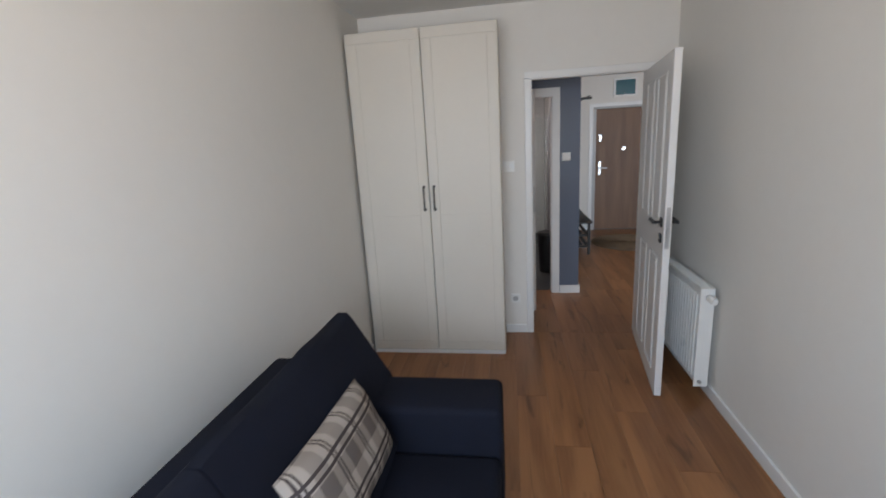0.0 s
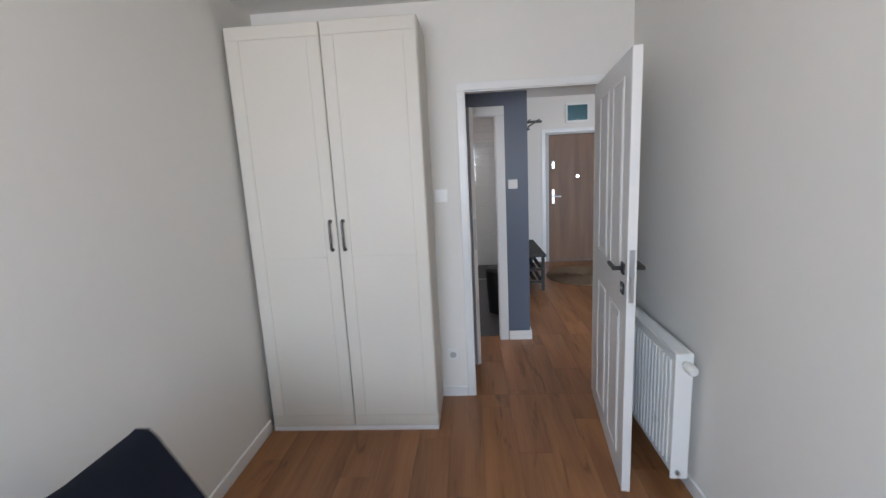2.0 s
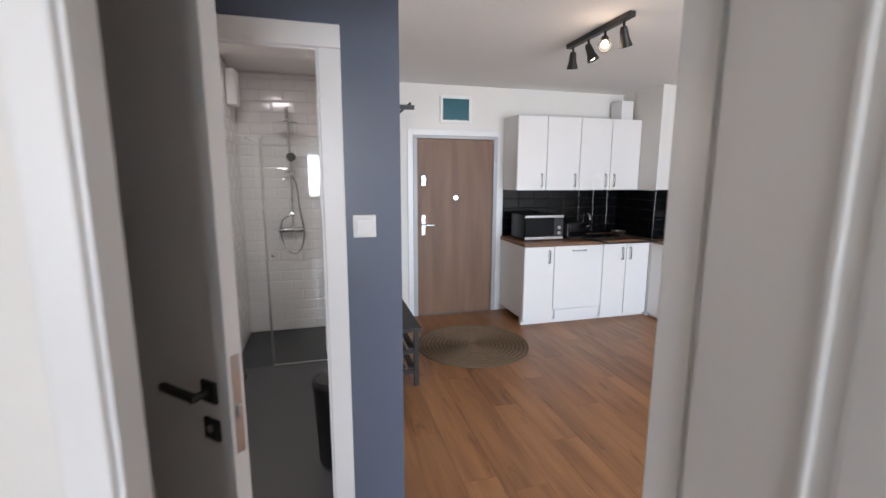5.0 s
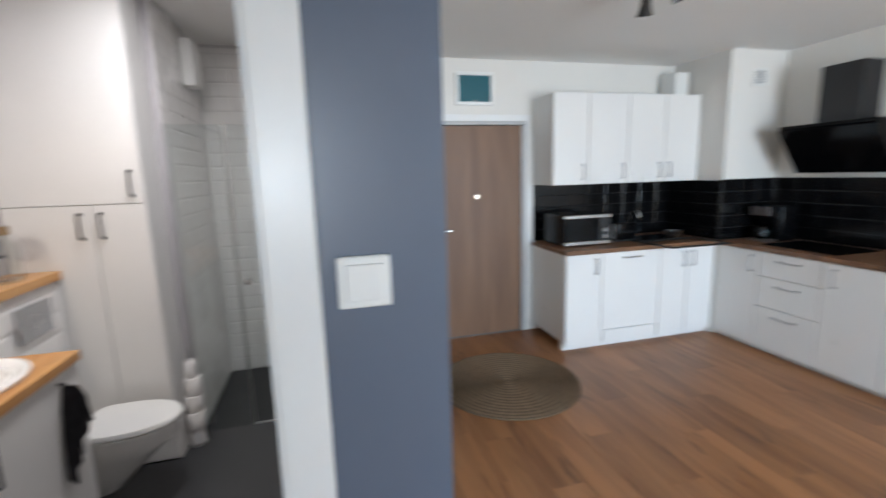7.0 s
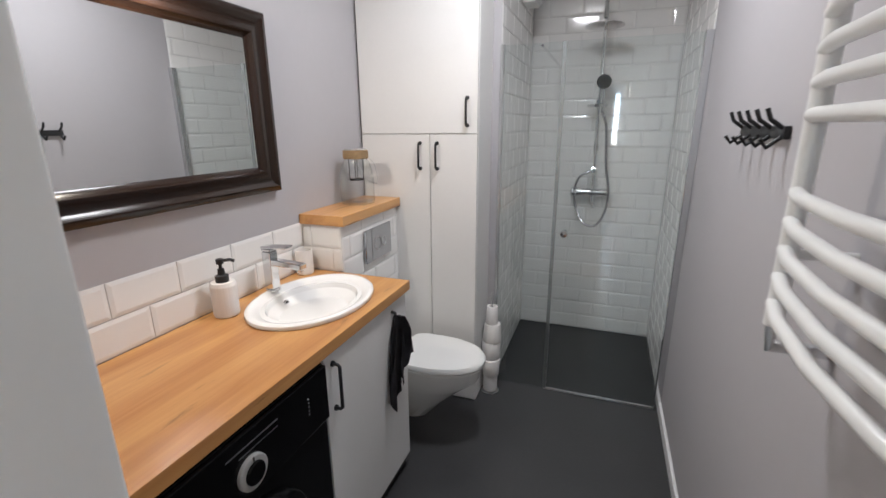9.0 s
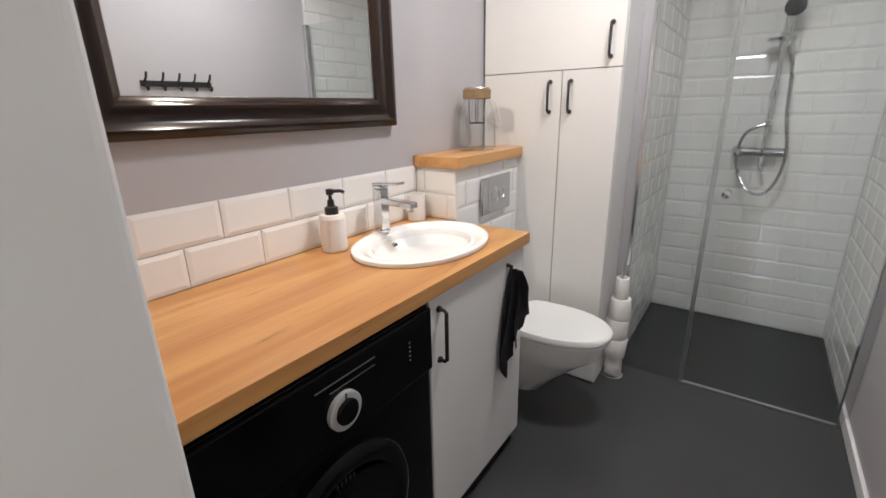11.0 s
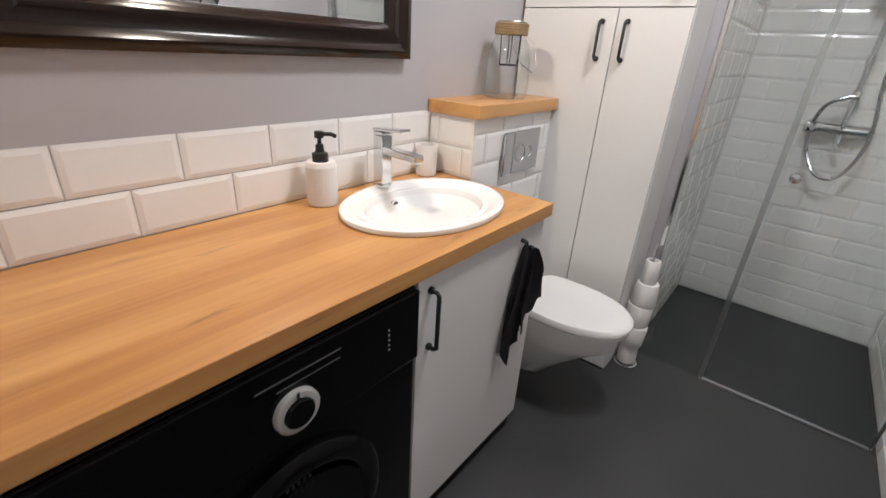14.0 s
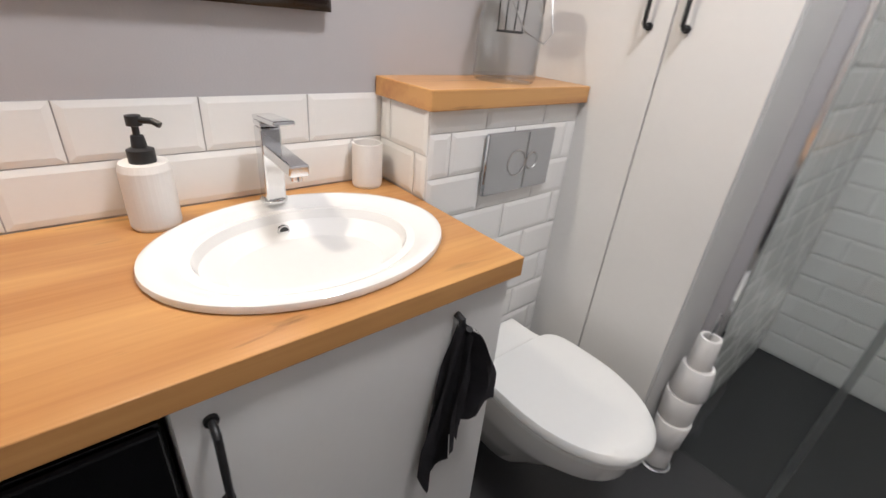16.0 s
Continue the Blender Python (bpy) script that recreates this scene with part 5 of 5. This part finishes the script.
def smooth_line(pts, n=7):
    """Points along a curve that passes through all the given ones."""
    p = [Vector(q) for q in (pts[0], *pts, pts[-1])]
    out = []
    for i in range(1, len(p) - 2):
        for k in range(n):
            u = k / n
            out.append(0.5 * (2 * p[i] + (p[i + 1] - p[i - 1]) * u + (2 * p[i - 1] - 5 * p[i] + 4 * p[i + 1] - p[i + 2]) * u ** 2 + (3 * p[i] - p[i - 1] - 3 * p[i + 1] + p[i + 2]) * u ** 3))
    return out + [p[-1]]


def shower():
    s = thing("shower_set", "chrome rain shower column with mixer and hand shower", "shower", (0.285, 7.69, 1.05))
    x, y = 0.285, 7.635
    part("riser", tubem([(x, y, 1.08), (x, y, 2.17), (x, y - 0.02, 2.22), (x, y - 0.1, 2.235), (x, y - 0.19, 2.21), (x, y - 0.21, 2.12)], 0.011), CHROME, s, "", True)
    part("riser_tip", cylm((x, y, 2.16), (x, y, 2.26), 0.009), CHROME, s)
    part("rain_head", lathem([(0.0, 0.03), (0.015, 0.028), (0.03, 0.014), (0.11, 0.008), (0.113, 0.0), (0.0, -0.002)], (x, y - 0.21, 2.075), 40), CHROME, s, "", True)
    b = part("mixer_bar", cylm((x - 0.10, y, 1.06), (x + 0.10, y, 1.06), 0.026), CHROME, s)
    for k in (-1, 1):
        part("valve_knob", lathem([(0.0, 0), (0.029, 0.0), (0.031, 0.012), (0.027, 0.018), (0.031, 0.024), (0.032, 0.042), (0.026, 0.050), (0.0, 0.051)], seg=24), CHROME, b, "", True)
        o = b.children[-1]
        o.matrix_parent_inverse = Matrix()
        o.matrix_basis = pose(x + k * 0.092, y, 1.06, 0, 90 * k, 0)
        part("wall_rosette", cylm((x + k * 0.07, 7.693, 1.06), (x + k * 0.07, y, 1.06), 0.026, 0.018), CHROME, b)
    part("mixer_lever", tubem([(x, y - 0.02, 1.07), (x, y - 0.07, 1.10)], 0.009), CHROME, b)
    part("spout", tubem([(x, y, 1.045), (x, y - 0.01, 0.99), (x + 0.02, y - 0.03, 0.96)], 0.013), CHROME, b)
    sl = part("slider", boxm(x - 0.02, y - 0.045, 1.64, x + 0.02, y + 0.015, 1.675, 0.006), CHROME, s)
    part("soap_dish", lathem([(0.0, 0.004), (0.06, 0.004), (0.064, 0.016), (0.066, 0.016), (0.062, 0.0), (0.0, 0.0)], (x - 0.01, y - 0.05, 1.625), 28), CHROME, s)
    part("hand_shower", tubem([(x + 0.02, y - 0.05, 1.60), (x + 0.02, y - 0.065, 1.70), (x + 0.02, y - 0.075, 1.77)], 0.011), CHROME, s, "", True)
    part("spray_head", cylm((x + 0.02, y - 0.07, 1.79), (x + 0.02, y - 0.105, 1.775), 0.042, 0.045, 28), CHROME, s, "", True)
    part("diverter", boxm(x - 0.02, y - 0.03, 1.20, x + 0.02, y + 0.018, 1.235, 0.006), CHROME, s)
    part("riser_joint", cylm((x, y, 1.345), (x, y, 1.385), 0.017), CHROME, s)
    part("wall_bracket", cylm((x, 7.693, 2.0), (x, y, 2.0), 0.014), CHROME, s)
    way = [(0.02, 1.60), (0.056, 1.50), (0.074, 1.27), (0.106, 1.07), (0.092, 0.93), (0.04, 0.838), (-0.04, 0.85), (-0.10, 0.95), (-0.118, 1.06), (-0.088, 1.17), (-0.005, 1.215)]
    pts = smooth_line([(x + a, y - 0.055 + (0.04 if b < 1.2 and a < -0.09 else 0), b) for a, b in way])
    part("hose", tubem(pts, 0.0085, 8), HOSE, s, "flexible metal hose", True)


shower()
pb = thing("vent_unit", "small white extractor box high on the shower wall", "extractor", (-0.10, 7.35, 2.25))
part("housing", boxm(-0.176, 7.24, 2.20, -0.10, 7.40, 2.50, 0.008), PLASTIC, pb)
part("cover", boxm(-0.0995, 7.25, 2.21, -0.09, 7.39, 2.49, 0.004), PLASTIC, pb)


def towel_rail():
    r = thing("towel_radiator", "white ladder towel radiator on the bathroom wall", "radiator", (0.70, 5.05, 1.2))
    y0, y1, xx = 4.80, 5.27, 0.650
    for y in (y0, y1):
        part("upright", cylm((xx + 0.012, y, 1.17), (xx + 0.012, y, 2.30), 0.015), PLASTIC, r, "", True)
    z = 1.21
    n = 0
    while z < 2.28:
        part("rung", tubem([(xx + 0.006, y0, z), (xx - 0.012, y0 + 0.08, z), (xx - 0.022, (y0 + y1) / 2, z), (xx - 0.012, y1 - 0.08, z), (xx + 0.006, y1, z)], 0.0115), PLASTIC, r, "", True)
        n += 1
        z += 0.048 if n % 5 else 0.12
    for y in (y0, y1):
        part("valve", tubem([(xx + 0.012, y, 1.17), (xx + 0.012, y, 1.13), (0.754, y, 1.13)], 0.012), CHROME, r)
        for z in (1.3, 2.2):
            part("bracket", cylm((xx + 0.012, y, z), (0.756, y, z), 0.009), PLASTIC, r)


towel_rail()
hk = thing("hook_rack", "black metal rail with five double hooks", "hook rack", (0.74, 5.84, 1.49))
part("rail", boxm(0.741, 5.655, 1.475, 0.754, 6.035, 1.505, 0.003), BLACK, hk)
for k in range(5):
    y = 5.675 + k * 0.085
    part("hook", tube(tubem([(0.742, y, 1.50), (0.715, y, 1.52), (0.705, y, 1.545)], 0.0055), [(0.742, y, 1.48), (0.715, y, 1.455), (0.70, y, 1.475)], 0.0055), BLACK, hk, "", True)

bn = thing("waste_bin", "black plastic bathroom waste bin with lid", "bin", (0.615, 5.36, 0))
part("bucket", lathem([(0.0, 0.0), (0.095, 0.0), (0.1, 0.01), (0.122, 0.46), (0.12, 0.46)], (0.615, 5.36, 0.0), 36), BLACK, bn, "", True)
part("lid", lathem([(0.124, 0.455), (0.126, 0.475), (0.11, 0.50), (0.0, 0.515)], (0.615, 5.36, 0.0), 36), BLACK, bn, "", True)


# ---- tiles and planks ----
def tile_mesh(w, h, t=0.0065, bev=0.012):
    """A bevelled tile lying in x and z, proud towards -y."""
    bm = bmesh.new()
    g = 0.0012
    x0, x1, z0, z1 = -w / 2 + g, w / 2 - g, -h / 2 + g, h / 2 - g
    bev = min(bev, w / 3, h / 3)
    a = [bm.verts.new(p) for p in ((x0, 0, z0), (x1, 0, z0), (x1, 0, z1), (x0, 0, z1))]
    m = [bm.verts.new(p) for p in ((x0, -t * 0.45, z0), (x1, -t * 0.45, z0), (x1, -t * 0.45, z1), (x0, -t * 0.45, z1))]
    b = [bm.verts.new(p) for p in ((x0 + bev, -t, z0 + bev), (x1 - bev, -t, z0 + bev), (x1 - bev, -t, z1 - bev), (x0 + bev, -t, z1 - bev))]
    for k in range(4):
        j = (k + 1) % 4
        bm.faces.new((a[k], a[j], m[j], m[k]))
        bm.faces.new((m[k], m[j], b[j], b[k]))
    bm.faces.new(b)
    bmesh.ops.recalc_face_normals(bm, faces=bm.faces)
    me = bpy.data.meshes.new("tile")
    bm.to_mesh(me)
    bm.free()
    return me


TILES = {}


def tile_wall(parent, length, z0, z1, place, material, tw=0.214, th=0.105, shift=0.5, start=0.0, skip=None):
    """Running-bond tiles along a wall; place(s, z) gives the pose of a tile centred there."""
    rows = int(math.ceil((z1 - z0) / th - 0.02))
    inv = parent.matrix_basis.inverted()
    for r in range(rows):
        za, zb = z0 + r * th, min(z0 + (r + 1) * th, z1)
        s = -tw * ((start + shift * (r % 2)) % 1.0)
        while s < length - 0.004:
            a, b = max(0, s), min(length, s + tw)
            s += tw
            if b - a < 0.012 or (skip and skip((a + b) / 2, (za + zb) / 2)):
                continue
            key = (material.name, round(b - a, 3), round(zb - za, 3))
            if key not in TILES:
                TILES[key] = tile_mesh(b - a, zb - za, *((0.003, 0.004) if material is BLACKTILE else (0.0052, 0.012)))
                TILES[key].materials.append(material)
            o = new("tile", TILES[key])
            o.parent = parent
            o.matrix_basis = place((a + b) / 2, (za + zb) / 2) @ pose(0, 0, 0, random.uniform(-0.25, 0.25), 0, random.uniform(-0.25, 0.25))


# strip over the worktop, cistern boxing, shower, kitchen splashback
tile_wall(wall_bath_west, 1.287, 0.902, 1.113, lambda s, z: pose(-0.87, 5.963 - s, z, 0, 0, 90), TILE, 0.2145, start=0.62)
tile_wall(wall_cistern, 0.535, 0.0, 1.105, lambda s, z: pose(-0.675, 5.965 + s, z, 0, 0, 90), TILE, start=0.2, th=0.1053, skip=None)
tile_wall(wall_cistern, 0.195, 0.902, 1.105, lambda s, z: pose(-0.87 + s, 5.965, z), TILE, th=0.1015, start=0.3)
tile_wall(wall_shower_back, 0.93, 0.0, 2.56, lambda s, z: pose(-0.182 + s, 7.70, z), TILE)
tile_wall(wall_shower_side, 0.915, 0.0, 2.56, lambda s, z: pose(-0.185, 6.773 + s, z, 0, 0, 90), TILE, start=0.25)
tile_wall(wall_bath_east, 0.915, 0.0, 2.56, lambda s, z: pose(0.755, 7.690 - s, z, 0, 0, -90), TILE, start=0.4)
splash_far = structure("splashback", boxm(2.62, 7.792, 0.903, 4.168, 7.799, 1.449), BLACKGROUT, "black glazed tile splashback", "splashback")
tile_wall(splash_far, 1.548, 0.903, 1.449, lambda s, z: pose(2.62 + s, 7.792, z), BLACKTILE, 0.2, 0.1092, shift=0.0)
splash_east = structure("splashback_east", boxm(4.793, 5.30, 0.903, 4.799, 7.128, 1.455), BLACKGROUT, "black glazed tile splashback", "splashback")
tile_wall(splash_east, 1.82, 0.903, 1.455, lambda s, z: pose(4.793, 7.124 - s, z, 0, 0, -90), BLACKTILE, 0.2, 0.1104, shift=0.0)
splash_col = structure("splashback_shaft", box(boxm(4.163, 7.135, 0.903, 4.1695, 7.79, 1.447), 4.163, 7.1235, 0.903, 4.79, 7.1295, 1.455), BLACKGROUT, "black glazed tiles round the shaft", "splashback")
tile_wall(splash_col, 0.625, 0.903, 1.455, lambda s, z: pose(4.164 + s, 7.1235, z), BLACKTILE, 0.2, 0.1104, shift=0.0)
tile_wall(splash_col, 0.655, 0.903, 1.447, lambda s, z: pose(4.163, 7.79 - s, z, 0, 0, -90), BLACKTILE, 0.2, 0.1088, shift=0.0)

PLANKS = {}


def planks(x0, x1, y0, y1, w=0.192, ln=1.285):
    i = 0
    x = x0
    while x < x1 - 0.004:
        xb = min(x + w, x1)
        y = y0 - ln * ((i * 0.37) % 1.0)
        while y < y1 - 0.004:
            a, b = max(y, y0), min(y + ln, y1)
            y += ln
            if b - a < 0.02:
                continue
            key = (round(xb - x, 3), round(b - a, 3))
            if key not in PLANKS:
                bm = boxm(-(xb - x) / 2 + 0.0003, -(b - a) / 2 + 0.0003, -0.012, (xb - x) / 2 - 0.0003, (b - a) / 2 - 0.0003, 0.0, 0.0006, 1)
                me = bpy.data.meshes.new("plank")
                bm.to_mesh(me)
                bm.free()
                me.materials.append(LAMINATE)
                PLANKS[key] = me
            o = new("plank", PLANKS[key])
            o.parent = floor
            o.matrix_basis = pose((x + xb) / 2, (a + b) / 2, 0)
        x = xb
        i += 1


planks(-0.96, 1.37, -1.0, 3.55)
planks(-0.96, 1.49, 3.55, 4.64)
planks(1.49, 4.80, 1.0, 7.80)
planks(0.86, 1.49, 4.64, 7.80)
